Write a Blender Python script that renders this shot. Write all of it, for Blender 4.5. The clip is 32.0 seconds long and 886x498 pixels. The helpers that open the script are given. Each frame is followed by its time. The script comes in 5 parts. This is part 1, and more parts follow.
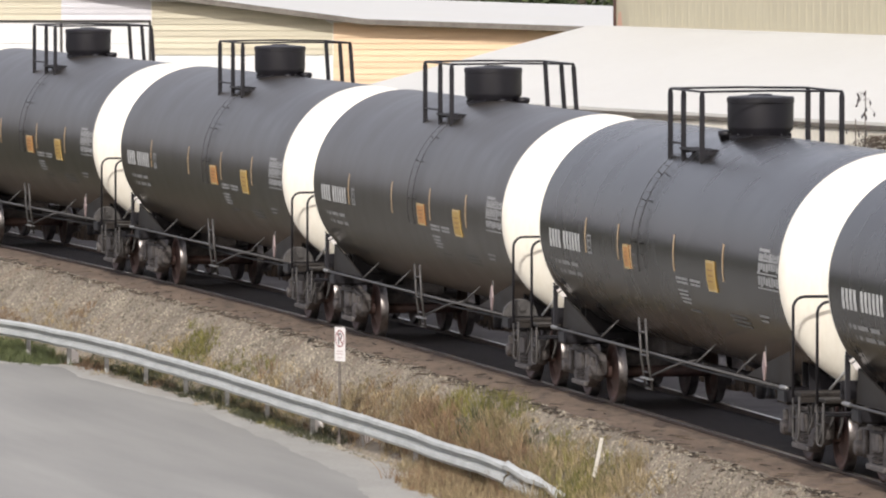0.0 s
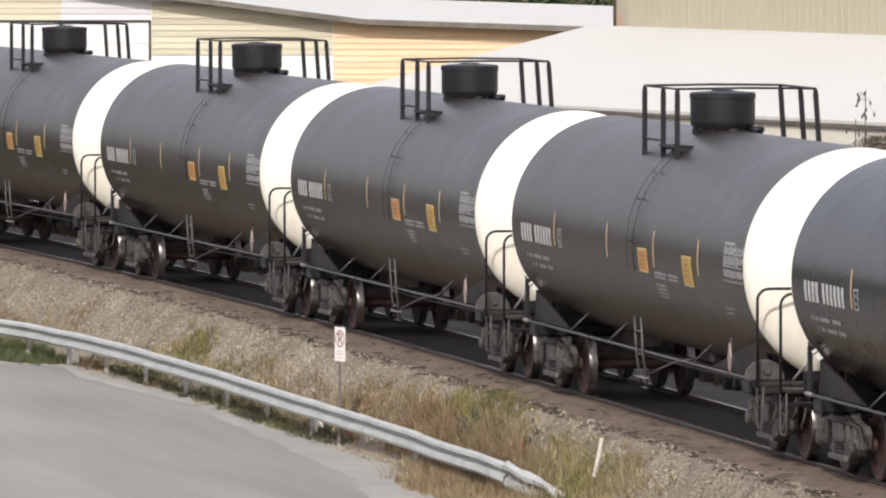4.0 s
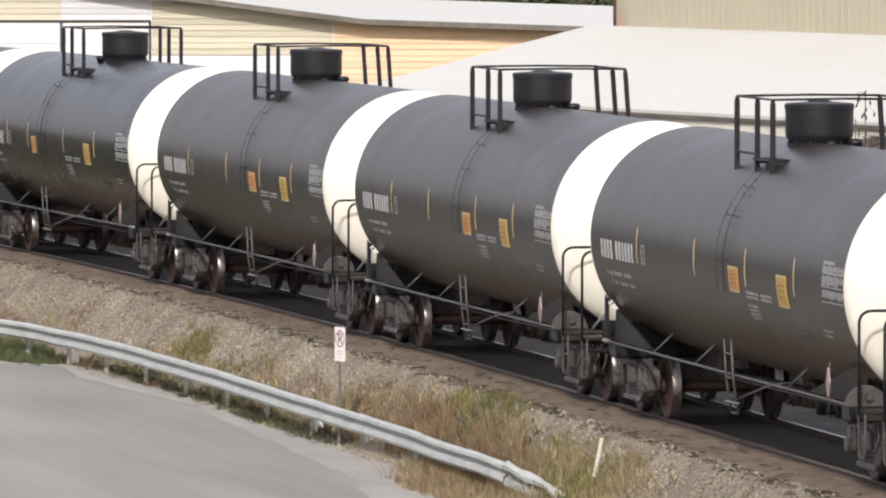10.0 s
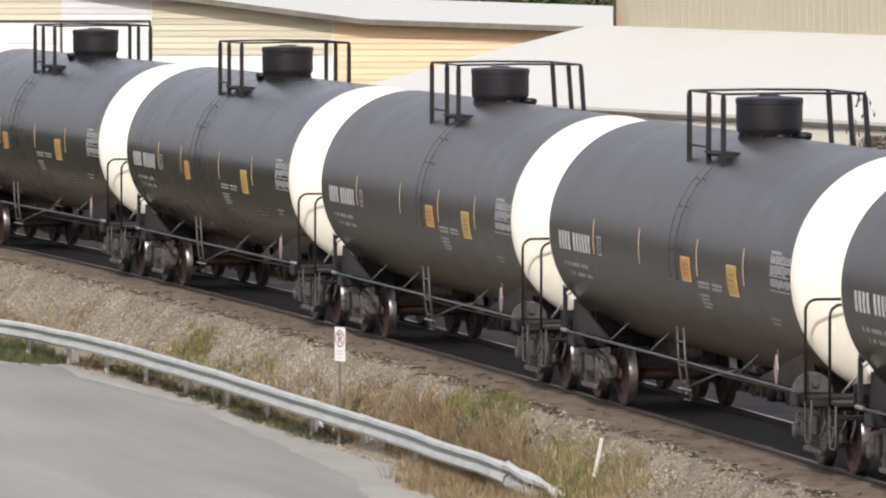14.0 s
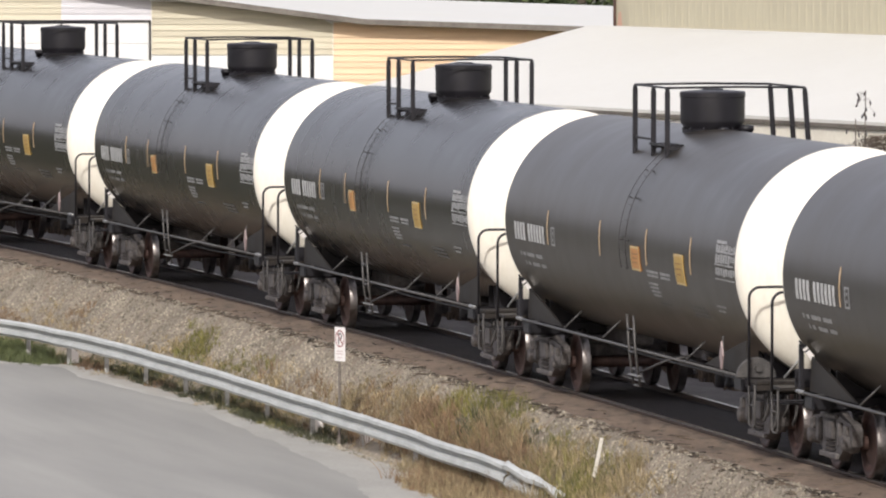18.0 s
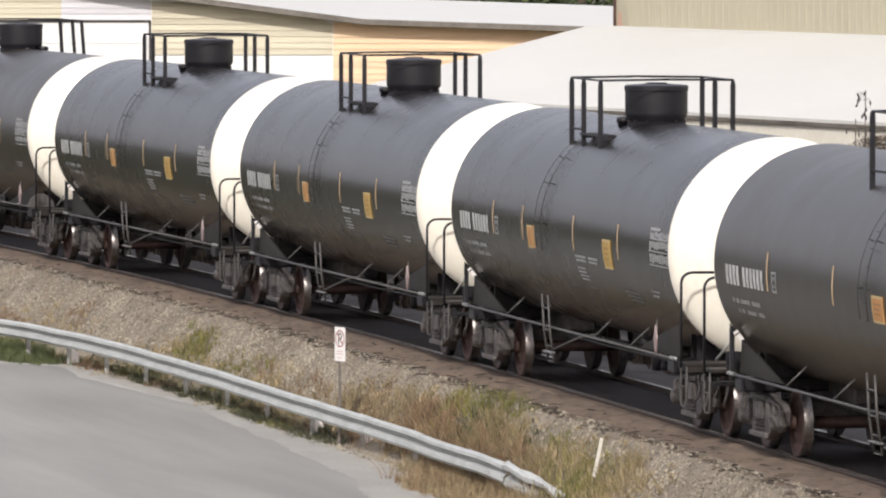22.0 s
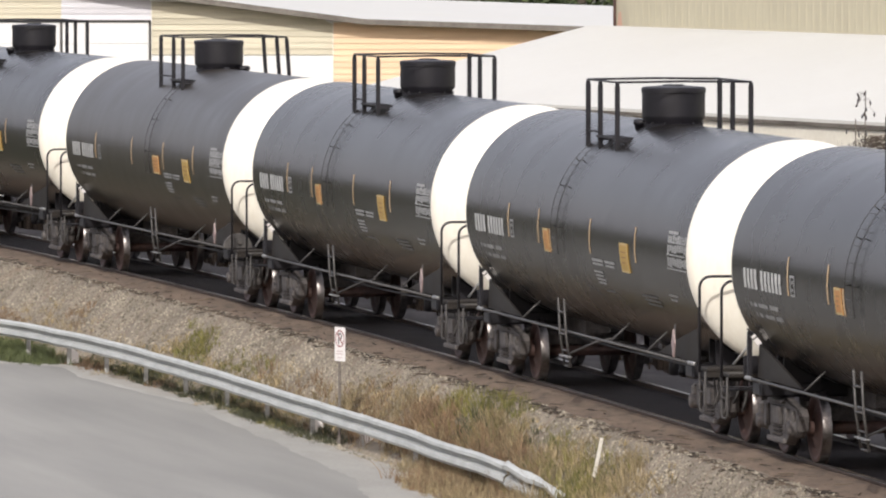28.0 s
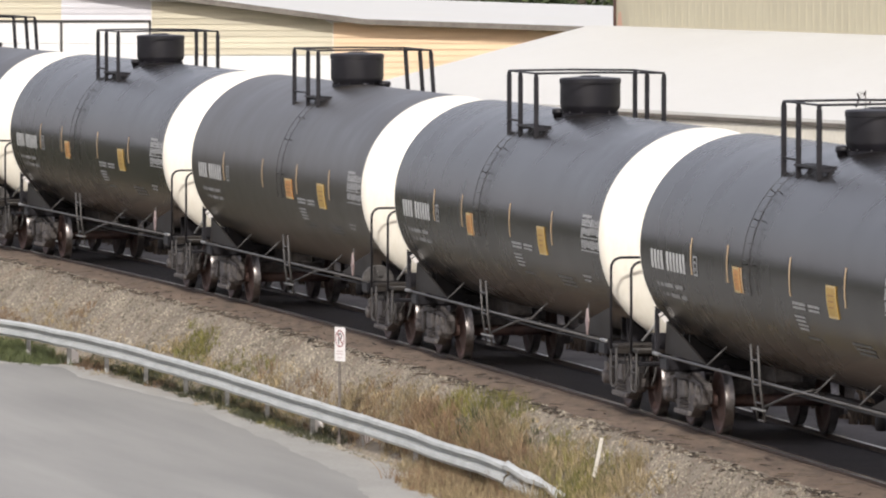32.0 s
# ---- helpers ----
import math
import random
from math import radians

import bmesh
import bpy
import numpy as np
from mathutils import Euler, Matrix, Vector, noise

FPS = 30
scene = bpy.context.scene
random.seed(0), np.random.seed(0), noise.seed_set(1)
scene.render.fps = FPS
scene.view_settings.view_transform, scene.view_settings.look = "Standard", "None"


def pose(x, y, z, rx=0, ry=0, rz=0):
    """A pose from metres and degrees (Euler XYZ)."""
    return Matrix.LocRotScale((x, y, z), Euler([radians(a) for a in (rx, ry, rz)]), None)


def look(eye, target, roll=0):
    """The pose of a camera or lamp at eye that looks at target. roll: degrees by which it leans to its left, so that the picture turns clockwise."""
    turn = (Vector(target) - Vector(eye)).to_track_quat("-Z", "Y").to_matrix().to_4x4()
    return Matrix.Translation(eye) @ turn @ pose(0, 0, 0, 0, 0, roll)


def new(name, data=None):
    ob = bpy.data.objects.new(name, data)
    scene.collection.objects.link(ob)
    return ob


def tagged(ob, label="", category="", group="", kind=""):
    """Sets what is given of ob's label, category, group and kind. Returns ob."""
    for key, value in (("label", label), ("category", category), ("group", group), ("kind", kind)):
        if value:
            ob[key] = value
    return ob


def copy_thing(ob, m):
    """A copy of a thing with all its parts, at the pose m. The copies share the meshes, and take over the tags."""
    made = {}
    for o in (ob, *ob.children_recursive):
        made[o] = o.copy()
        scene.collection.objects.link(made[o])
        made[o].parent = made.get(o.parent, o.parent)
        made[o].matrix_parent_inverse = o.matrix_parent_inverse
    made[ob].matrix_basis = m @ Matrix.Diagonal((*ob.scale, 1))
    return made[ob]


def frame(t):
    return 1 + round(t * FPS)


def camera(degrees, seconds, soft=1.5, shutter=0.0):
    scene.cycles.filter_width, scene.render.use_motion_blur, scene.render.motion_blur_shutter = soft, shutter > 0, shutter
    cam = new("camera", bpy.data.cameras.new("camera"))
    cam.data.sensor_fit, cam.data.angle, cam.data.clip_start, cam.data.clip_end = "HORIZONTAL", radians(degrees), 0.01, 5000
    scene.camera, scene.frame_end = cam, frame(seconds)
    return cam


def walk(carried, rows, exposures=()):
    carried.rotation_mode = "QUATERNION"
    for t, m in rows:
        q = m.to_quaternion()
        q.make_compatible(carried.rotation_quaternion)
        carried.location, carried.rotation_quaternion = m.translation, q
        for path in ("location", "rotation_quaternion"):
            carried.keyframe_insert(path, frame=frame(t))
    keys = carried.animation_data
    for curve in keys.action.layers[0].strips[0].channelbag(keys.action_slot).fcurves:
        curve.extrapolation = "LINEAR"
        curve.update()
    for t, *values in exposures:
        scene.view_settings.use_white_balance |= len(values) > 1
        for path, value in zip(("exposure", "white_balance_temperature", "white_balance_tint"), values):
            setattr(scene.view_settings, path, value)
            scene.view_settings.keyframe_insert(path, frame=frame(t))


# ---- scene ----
cam = camera(6.216, 32.0, soft=2.1)
EYE = (0.0, 0.0, 7.514)
walk(cam, [(0.0, pose(*EYE, 90 - 2.5495, 0, 0)), (32.0, pose(*EYE, 90 - 2.5495, 0, 0))],
     exposures=[(0.0, 0.15, 6350, 11), (32.0, 0.15, 6350, 11)])

# ---- daylight ----
SUN_EL, SUN_AZ = radians(34), radians(189)  # azimuth from +y, clockwise
world = bpy.data.worlds.new("sky")
scene.world = world
world.use_nodes = True
wn = world.node_tree
sky = wn.nodes.new("ShaderNodeTexSky")
sky.sky_type, sky.sun_disc = "NISHITA", False
sky.sun_elevation, sky.sun_rotation = SUN_EL, SUN_AZ
sky.air_density, sky.dust_density, sky.ozone_density = 0.9, 5.0, 0.6
veil = wn.nodes.new("ShaderNodeMix")  # thin high cloud over the whole sky
veil.data_type = "RGBA"
veil.inputs[0].default_value, veil.inputs[7].default_value = 0.66, (6.45, 6.25, 6.65, 1)
wn.links.new(sky.outputs[0], veil.inputs[6])
wn.links.new(veil.outputs[2], wn.nodes["Background"].inputs[0])
wn.nodes["Background"].inputs[1].default_value = 0.15
sun = new("sun", bpy.data.lights.new("sun", "SUN"))
sun.data.energy, sun.data.angle, sun.data.color = 2.75, radians(1.0), (1.0, 0.95, 0.87)
toward = Vector((math.sin(SUN_AZ) * math.cos(SUN_EL), math.cos(SUN_AZ) * math.cos(SUN_EL), math.sin(SUN_EL)))
sun.matrix_world = look(toward * 200, (0, 0, 0))


# ---- materials ----
def material(name, base, base2=None, rough=0.6, metal=0.0, scale=3.0, fine=40.0, bump=0.0, stretch=(1, 1, 1), mix=(0.35, 0.65),
             coat=0.0, rough_var=0.12, per_object=0.0, island=0.0, rust=None, rust_at=(0.6, 0.75), spec=0.5, coat_rough=0.15, detail=5.0, grain=0.7):
    """A node material: two colours mixed by noise at two scales, uneven roughness, fine bump, optional rust or dirt blotches."""
    m = bpy.data.materials.new(name)
    m.use_nodes = True
    t, out = m.node_tree, m.node_tree.nodes["Principled BSDF"]
    def node(kind, **kw):
        n = t.nodes.new(kind)
        for k, v in kw.items():
            n.inputs[k].default_value = v
        return n
    co = t.nodes.new("ShaderNodeTexCoord")
    mp = node("ShaderNodeMapping", Scale=stretch)
    t.links.new(co.outputs["Object"], mp.inputs[0])
    big = node("ShaderNodeTexNoise", Scale=scale, Detail=detail, Roughness=0.6)
    small = node("ShaderNodeTexNoise", Scale=fine, Detail=min(3.0, detail), Roughness=0.6)
    for n in (big, small):
        t.links.new(mp.outputs[0], n.inputs["Vector"])
    blend = node("ShaderNodeMath", Value=0.35)
    blend.operation = "MULTIPLY_ADD"
    sub = node("ShaderNodeMath")
    sub.operation, sub.inputs[1].default_value = "SUBTRACT", 0.5
    t.links.new(small.outputs[0], sub.inputs[0])
    t.links.new(sub.outputs[0], blend.inputs[0])
    blend.inputs[1].default_value = grain
    t.links.new(big.outputs[0], blend.inputs[2])
    ramp = t.nodes.new("ShaderNodeValToRGB")
    ramp.color_ramp.elements[0].position, ramp.color_ramp.elements[1].position = mix
    base2 = base2 or tuple(c * 0.75 for c in base)
    ramp.color_ramp.elements[0].color, ramp.color_ramp.elements[1].color = (*base2, 1), (*base, 1)
    t.links.new(blend.outputs[0], ramp.inputs[0])
    colour = ramp.outputs[0]
    if rust:
        rn = node("ShaderNodeTexNoise", Scale=scale * 2.3, Detail=6.0, Roughness=0.7)
        t.links.new(mp.outputs[0], rn.inputs["Vector"])
        rr = t.nodes.new("ShaderNodeValToRGB")
        rr.color_ramp.elements[0].position, rr.color_ramp.elements[1].position = rust_at
        t.links.new(rn.outputs[0], rr.inputs[0])
        mx = t.nodes.new("ShaderNodeMix")
        mx.data_type = "RGBA"
        t.links.new(rr.outputs[0], mx.inputs[0])
        t.links.new(colour, mx.inputs[6])
        mx.inputs[7].default_value = (*rust, 1)
        colour = mx.outputs[2]
    if per_object or island:
        src = t.nodes.new("ShaderNodeObjectInfo") if per_object else t.nodes.new("ShaderNodeNewGeometry")
        rnd = src.outputs["Random"] if per_object else src.outputs["Random Per Island"]
        amount = per_object or island
        mr = node("ShaderNodeMapRange")
        mr.inputs[3].default_value, mr.inputs[4].default_value = 1 - amount, 1 + amount
        t.links.new(rnd, mr.inputs[0])
        hs = t.nodes.new("ShaderNodeHueSaturation")
        t.links.new(mr.outputs[0], hs.inputs["Value"])
        t.links.new(colour, hs.inputs["Color"])
        colour = hs.outputs[0]
    t.links.new(colour, out.inputs["Base Color"])
    rg = node("ShaderNodeMapRange")
    rg.inputs[3].default_value, rg.inputs[4].default_value = max(0.02, rough - rough_var), min(1, rough + rough_var)
    t.links.new(blend.outputs[0], rg.inputs[0])
    t.links.new(rg.outputs[0], out.inputs["Roughness"])
    out.inputs["Metallic"].default_value = metal
    out.inputs["Specular IOR Level"].default_value = spec
    if coat:
        out.inputs["Coat Weight"].default_value, out.inputs["Coat Roughness"].default_value = coat, coat_rough
    if bump:
        bp = node("ShaderNodeBump", Distance=bump)
        bp.inputs["Strength"].default_value = 0.7
        t.links.new(blend.outputs[0], bp.inputs["Height"])
        t.links.new(bp.outputs[0], out.inputs["Normal"])
    return m


TANK = material("dusty_black_tank_paint", (0.0275, 0.0223, 0.0165), (0.0155, 0.0124, 0.0091), rough=0.36, rough_var=0.075, scale=0.55, fine=2.6, stretch=(0.7, 0.5, 0.5), spec=0.45, coat=0.08, coat_rough=0.25, detail=3.0)
TANK_CLEAN = material("glossy_black_tank_paint", (0.0084, 0.0070, 0.0064), (0.0045, 0.0037, 0.0034), rough=0.265, rough_var=0.065, scale=0.55, fine=2.6, stretch=(0.7, 0.5, 0.5), spec=0.245, coat=0.05, coat_rough=0.16, detail=3.0)
HEAD = material("white_head_paint", (0.85, 0.81, 0.715), (0.79, 0.74, 0.635), rough=0.42, scale=1.2, fine=14, stretch=(1, 1, 0.3))
STEEL = material("dark_steel", (0.0125, 0.0115, 0.0155), (0.0080, 0.0073, 0.0095), rough=0.5, scale=6, fine=60, bump=0.002, spec=0.4)
GRIME = material("grimy_cast_steel", (0.125, 0.113, 0.108), (0.042, 0.037, 0.0355), rough=0.7, scale=7, fine=50, bump=0.006, rust=(0.13, 0.082, 0.062), rust_at=(0.58, 0.75))
DUSTY = material("dusty_grey_casting", (0.080, 0.075, 0.072), (0.04, 0.037, 0.036), rough=0.75, scale=5, fine=40, bump=0.004)
LADDER = material("sooty_ladder_paint", (0.030, 0.028, 0.028), (0.020, 0.018, 0.018), rough=0.4, scale=3, fine=30, spec=0.5)
DULL = material("dull_dusty_black_paint", (0.026, 0.0215, 0.0185), (0.014, 0.0120, 0.0108), rough=0.6, scale=3, fine=30, spec=0.25)
PIPE = material("worn_handrail_paint", (0.085, 0.080, 0.078), (0.045, 0.042, 0.040), rough=0.45, scale=3, fine=40)
BRIGHT = material("galvanised_fitting", (0.36, 0.36, 0.36), (0.25, 0.25, 0.25), rough=0.4, metal=0.6, scale=8, fine=60)
WHEEL = material("rusty_wheel_steel", (0.084, 0.047, 0.040), (0.044, 0.026, 0.023), rough=0.6, metal=0.3, scale=8, fine=50, bump=0.002)
TREAD = material("polished_wheel_tread", (0.19, 0.175, 0.17), (0.10, 0.092, 0.088), rough=0.34, metal=1.0, scale=8, fine=60)
SPRING = material("spring_steel", (0.07, 0.06, 0.055), rough=0.6, metal=0.4)
NUMBER_MARK = material("chalky_stencil_paint", (0.62, 0.62, 0.60), (0.42, 0.42, 0.41), rough=0.55, scale=7, fine=30)
GREY_MARK = material("faded_stencil_paint", (0.36, 0.36, 0.355), (0.24, 0.24, 0.236), rough=0.6, scale=9, fine=60)
FAINT_MARK = material("worn_away_stencil_paint", (0.15, 0.148, 0.143), (0.07, 0.068, 0.065), rough=0.6, scale=9, fine=60)
ORANGE = material("orange_placard", (0.56, 0.27, 0.085), (0.46, 0.21, 0.06), rough=0.5, scale=9, fine=60)
YELLOW = material("yellow_placard", (0.50, 0.33, 0.085), (0.42, 0.26, 0.055), rough=0.5, scale=9, fine=60)
PALE_EDGE = material("pale_placard_border", (0.60, 0.47, 0.24), (0.50, 0.36, 0.15), rough=0.5, scale=9, fine=60)
PLACARD_INK = material("worn_placard_ink", (0.34, 0.18, 0.055), (0.26, 0.13, 0.04), rough=0.5, scale=9, fine=60)
STRIPE = material("orange_reflective_tape", (0.68, 0.49, 0.28), (0.56, 0.37, 0.19), rough=0.4, scale=6, fine=50)
RAIL = material("rail_steel", (0.085, 0.058, 0.044), (0.045, 0.032, 0.025), rough=0.6, metal=0.3, scale=5, fine=60)
RAILTOP = material("polished_rail_head", (0.5, 0.49, 0.48), (0.34, 0.33, 0.32), rough=0.32, metal=1.0, scale=3, fine=40, stretch=(0.3, 0.3, 1))
TIE = material("weathered_tie_timber", (0.060, 0.047, 0.038), (0.028, 0.022, 0.018), rough=0.9, scale=4, fine=40, bump=0.01, per_object=0.3)
BALLAST = material("ballast_bed", (0.278, 0.238, 0.183), (0.146, 0.123, 0.094), rough=0.95, scale=0.7, fine=14, bump=0.05, rust=(0.200, 0.146, 0.104), rust_at=(0.5, 0.68))
STONE = material("ballast_stone", (0.337, 0.302, 0.240), (0.188, 0.166, 0.130), rough=0.92, scale=0.6, fine=9, island=0.55)
# gravel beyond the far rail, painted dark for the train's shadow on it
FAR_SHADE = material("shaded_far_ballast", (0.120, 0.108, 0.104), (0.065, 0.058, 0.056), rough=0.95, scale=0.9, fine=14, bump=0.05)
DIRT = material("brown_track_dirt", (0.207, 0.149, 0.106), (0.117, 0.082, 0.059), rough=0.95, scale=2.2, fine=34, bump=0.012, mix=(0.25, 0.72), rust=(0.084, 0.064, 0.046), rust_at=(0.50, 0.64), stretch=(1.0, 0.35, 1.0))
GROUND = material("dry_soil", (0.065, 0.066, 0.034), (0.038, 0.043, 0.018), rough=0.95, scale=0.35, fine=9, bump=0.04)
ROAD = material("worn_pale_asphalt", (0.296, 0.290, 0.268), (0.214, 0.210, 0.195), rough=0.85, scale=0.8, fine=14, bump=0.002, stretch=(1.0, 0.09, 1), mix=(0.30, 0.70), detail=2.0, grain=0.12)
DUST = material("pale_road_dust", (0.357, 0.342, 0.309), (0.292, 0.278, 0.248), rough=0.95, scale=1.6, fine=22, bump=0.006)
THIN_DUST = material("thinly_dusted_asphalt", (0.345, 0.336, 0.308), (0.285, 0.277, 0.252), rough=0.92, scale=1.1, fine=18, bump=0.003, stretch=(1.0, 0.4, 1))
GALV = material("weathered_galvanised_steel", (0.54, 0.555, 0.54), (0.40, 0.415, 0.40), rough=0.5, metal=0.12, scale=1.5, fine=30, stretch=(1, 1, 3), rust=(0.34, 0.33, 0.31), rust_at=(0.60, 0.78))
POST = material("weathered_guard_post", (0.50, 0.50, 0.485), (0.34, 0.335, 0.32), rough=0.6, metal=0.2, scale=5, fine=40)
DRY = material("dry_grass", (0.366, 0.288, 0.166), (0.194, 0.155, 0.089), rough=0.9, scale=1.1, fine=20, island=0.4)
RUSSET = material("russet_weed", (0.236, 0.154, 0.090), (0.131, 0.088, 0.054), rough=0.9, scale=1.5, fine=20, island=0.4)
GREEN = material("green_grass", (0.192, 0.176, 0.052), (0.096, 0.092, 0.030), rough=0.8, scale=1.5, fine=20, island=0.35)
LUSH = material("lush_green_grass", (0.098, 0.116, 0.044), (0.048, 0.060, 0.022), rough=0.8, scale=1.5, fine=20, island=0.35)
LEAF = material("dark_tree_leaf", (0.07, 0.095, 0.03), (0.03, 0.045, 0.015), rough=0.8, scale=0.6, fine=8, island=0.4)
BARK = material("tree_bark", (0.10, 0.08, 0.06), rough=0.95, scale=4, fine=30, bump=0.02)
ROOF = material("pale_membrane_roof", (0.605, 0.60, 0.565), (0.57, 0.562, 0.525), rough=0.7, scale=0.35, fine=5, mix=(0.25, 0.75))
CREAM = material("cream_wall_paint", (0.80, 0.765, 0.66), (0.72, 0.68, 0.58), rough=0.7, scale=0.8, fine=8)
WHITE_WALL = material("white_wall_panel", (0.80, 0.80, 0.79), (0.74, 0.74, 0.73), rough=0.55, scale=0.8, fine=8)
EDGE = material("grey_roof_edge", (0.20, 0.18, 0.155), (0.11, 0.095, 0.08), rough=0.6, scale=1.2, fine=12)
SIDING_Y = material("straw_lap_siding", (0.61, 0.565, 0.435), (0.50, 0.455, 0.345), rough=0.65, scale=1.0, fine=9, stretch=(0.2, 1, 6), per_object=0.14)
SIDING_O = material("orange_lap_siding", (0.80, 0.60, 0.40), (0.70, 0.51, 0.33), rough=0.65, scale=1.0, fine=9, stretch=(0.2, 1, 6), per_object=0.10)
SIDING_W = material("pale_blue_lap_siding", (0.66, 0.65, 0.68), (0.55, 0.54, 0.57), rough=0.65, scale=1.0, fine=9, stretch=(0.2, 1, 6), per_object=0.10)
RIBBED = material("khaki_ribbed_steel", (0.475, 0.44, 0.325), (0.42, 0.385, 0.285), rough=0.55, scale=0.6, fine=7, stretch=(1, 1, 0.25))
BROWN_TRIM = material("dark_brown_trim", (0.10, 0.055, 0.045), (0.06, 0.035, 0.03), rough=0.6)
STAIN = material("washed_red_stain", (0.55, 0.33, 0.25), (0.48, 0.38, 0.28), rough=0.6, scale=4, fine=30)
# oily ballast, its colour darkened further for the shade under the cars
OILY_SHADED = material("oily_shaded_ballast", (0.036, 0.0290, 0.0290), (0.016, 0.0128, 0.0130), rough=0.9, scale=1.5, fine=18, bump=0.04, spec=0.3)
DARK = material("dark_trim", (0.05, 0.045, 0.04), rough=0.6)
SIGN_WHITE = material("white_sign_sheet", (0.78, 0.75, 0.73), (0.72, 0.68, 0.66), rough=0.4, scale=6, fine=40)
SIGN_RED = material("faded_red_sign_ink", (0.30, 0.10, 0.10), (0.24, 0.08, 0.08), rough=0.45)
SIGN_PINK = material("washed_out_red_ink", (0.60, 0.50, 0.48), (0.50, 0.40, 0.38), rough=0.45)
FADED = material("faded_placard_ink", (0.36, 0.29, 0.28), (0.27, 0.19, 0.19), rough=0.5, scale=8, fine=40)
# groove steel: grime plus the upper ridge's shade, both in the colour
GROOVE = material("shaded_grimy_groove", (0.33, 0.338, 0.318), (0.235, 0.24, 0.225), rough=0.7, metal=0.1, scale=1.5, fine=30, stretch=(1, 1, 3))
BRUSH = material("dry_dark_brush", (0.115, 0.084, 0.060), (0.055, 0.042, 0.032), rough=0.9, scale=1.5, fine=20, island=0.4)
RUSTY_POST = material("rusty_sign_post", (0.215, 0.19, 0.165), (0.14, 0.12, 0.105), rough=0.7, metal=0.2, scale=5, fine=40)
VERGE = material("dull_green_verge_weed", (0.070, 0.074, 0.036), (0.036, 0.039, 0.020), rough=0.85, scale=1.5, fine=20, island=0.35)
SEED = material("dark_seed_heads", (0.06, 0.05, 0.05), (0.035, 0.03, 0.03), rough=0.8)
CLOD = material("dark_timber_splinters", (0.095, 0.072, 0.052), (0.05, 0.038, 0.028), rough=0.95, scale=2, fine=20, island=0.75)
SIGN_BLACK = material("black_sign_ink", (0.03, 0.03, 0.03), rough=0.45)
RED_LENS = material("faded_red_reflector", (0.34, 0.15, 0.11), (0.26, 0.12, 0.09), rough=0.5)
LATH = material("white_lath_timber", (0.66, 0.64, 0.58), (0.52, 0.49, 0.43), rough=0.7, scale=5, fine=40)
HYDRANT = material("yellow_cap_paint", (0.75, 0.55, 0.06), (0.62, 0.43, 0.04), rough=0.5)


# ---- mesh helpers ----
def mesh_of(name, verts, faces, mats, smooth=False, index=None):
    me = bpy.data.meshes.new(name)
    me.from_pydata([tuple(v) for v in verts], [], faces)
    for m in (mats if isinstance(mats, (list, tuple)) else [mats]):
        me.materials.append(m)
    if index:
        me.polygons.foreach_set("material_index", index)
    if smooth:
        me.polygons.foreach_set("use_smooth", [True] * len(me.polygons))
    me.update()
    return me


def part(name, bm, mat, parent, label="", smooth=False, at=None):
    me = bpy.data.meshes.new(name)
    bm.normal_update()
    bm.to_mesh(me)
    bm.free()
    for m in (mat if isinstance(mat, (list, tuple)) else [mat]):
        me.materials.append(m)
    if smooth:
        me.polygons.foreach_set("use_smooth", [True] * len(me.polygons))
        me.set_sharp_from_angle(angle=radians(35))
    return attach(name, me, parent, label, at)


def attach(name, me, parent, label="", at=None):
    ob = new(name, me)
    ob.parent = parent
    if at is not None:
        ob.matrix_basis = at
    if label:
        ob["label"] = label
    return ob


def thing(name, label, category, group="", kind="", at=None, me=None):
    ob = new(name, me)
    if at is not None:
        ob.matrix_basis = at
    return tagged(ob, label, category, group, kind)


def box(bm, x0, x1, y0, y1, z0, z1, bevel=0.0, m=None, mat=0):
    r = bmesh.ops.create_cube(bm, size=1)
    vs = r["verts"]
    bmesh.ops.transform(bm, matrix=Matrix.Translation(((x0 + x1) / 2, (y0 + y1) / 2, (z0 + z1) / 2)) @ Matrix.Diagonal((x1 - x0, y1 - y0, z1 - z0, 1)), verts=vs)
    if bevel:
        es = list({e for v in vs for e in v.link_edges})
        g = bmesh.ops.bevel(bm, geom=es, offset=bevel, segments=1, affect="EDGES")
        vs = list({v for f in g["faces"] for v in f.verts} | {v for v in vs if v.is_valid})
    if m is not None:
        bmesh.ops.transform(bm, matrix=m, verts=vs)
    if mat:
        for f in {f for v in vs for f in v.link_faces}:
            f.material_index = mat
    return vs


def tube(bm, pts, r, n=7, mat=0):
    """A round bar along pts."""
    pts = [Vector(q) for q in pts]
    rings = []
    for i, q in enumerate(pts):
        d = (pts[min(i + 1, len(pts) - 1)] - pts[max(i - 1, 0)]).normalized()
        u = d.orthogonal().normalized() if i == 0 else (u - d * u.dot(d)).normalized()
        w = d.cross(u)
        rings.append([bm.verts.new(q + (u * math.cos(2 * math.pi * k / n) + w * math.sin(2 * math.pi * k / n)) * r) for k in range(n)])
    fs = []
    for a, b in zip(rings, rings[1:]):
        for k in range(n):
            fs.append(bm.faces.new((a[k], a[(k + 1) % n], b[(k + 1) % n], b[k])))
    fs.append(bm.faces.new(rings[0][::-1]))
    fs.append(bm.faces.new(rings[-1]))
    for f in fs:
        f.smooth, f.material_index = True, mat
    return fs


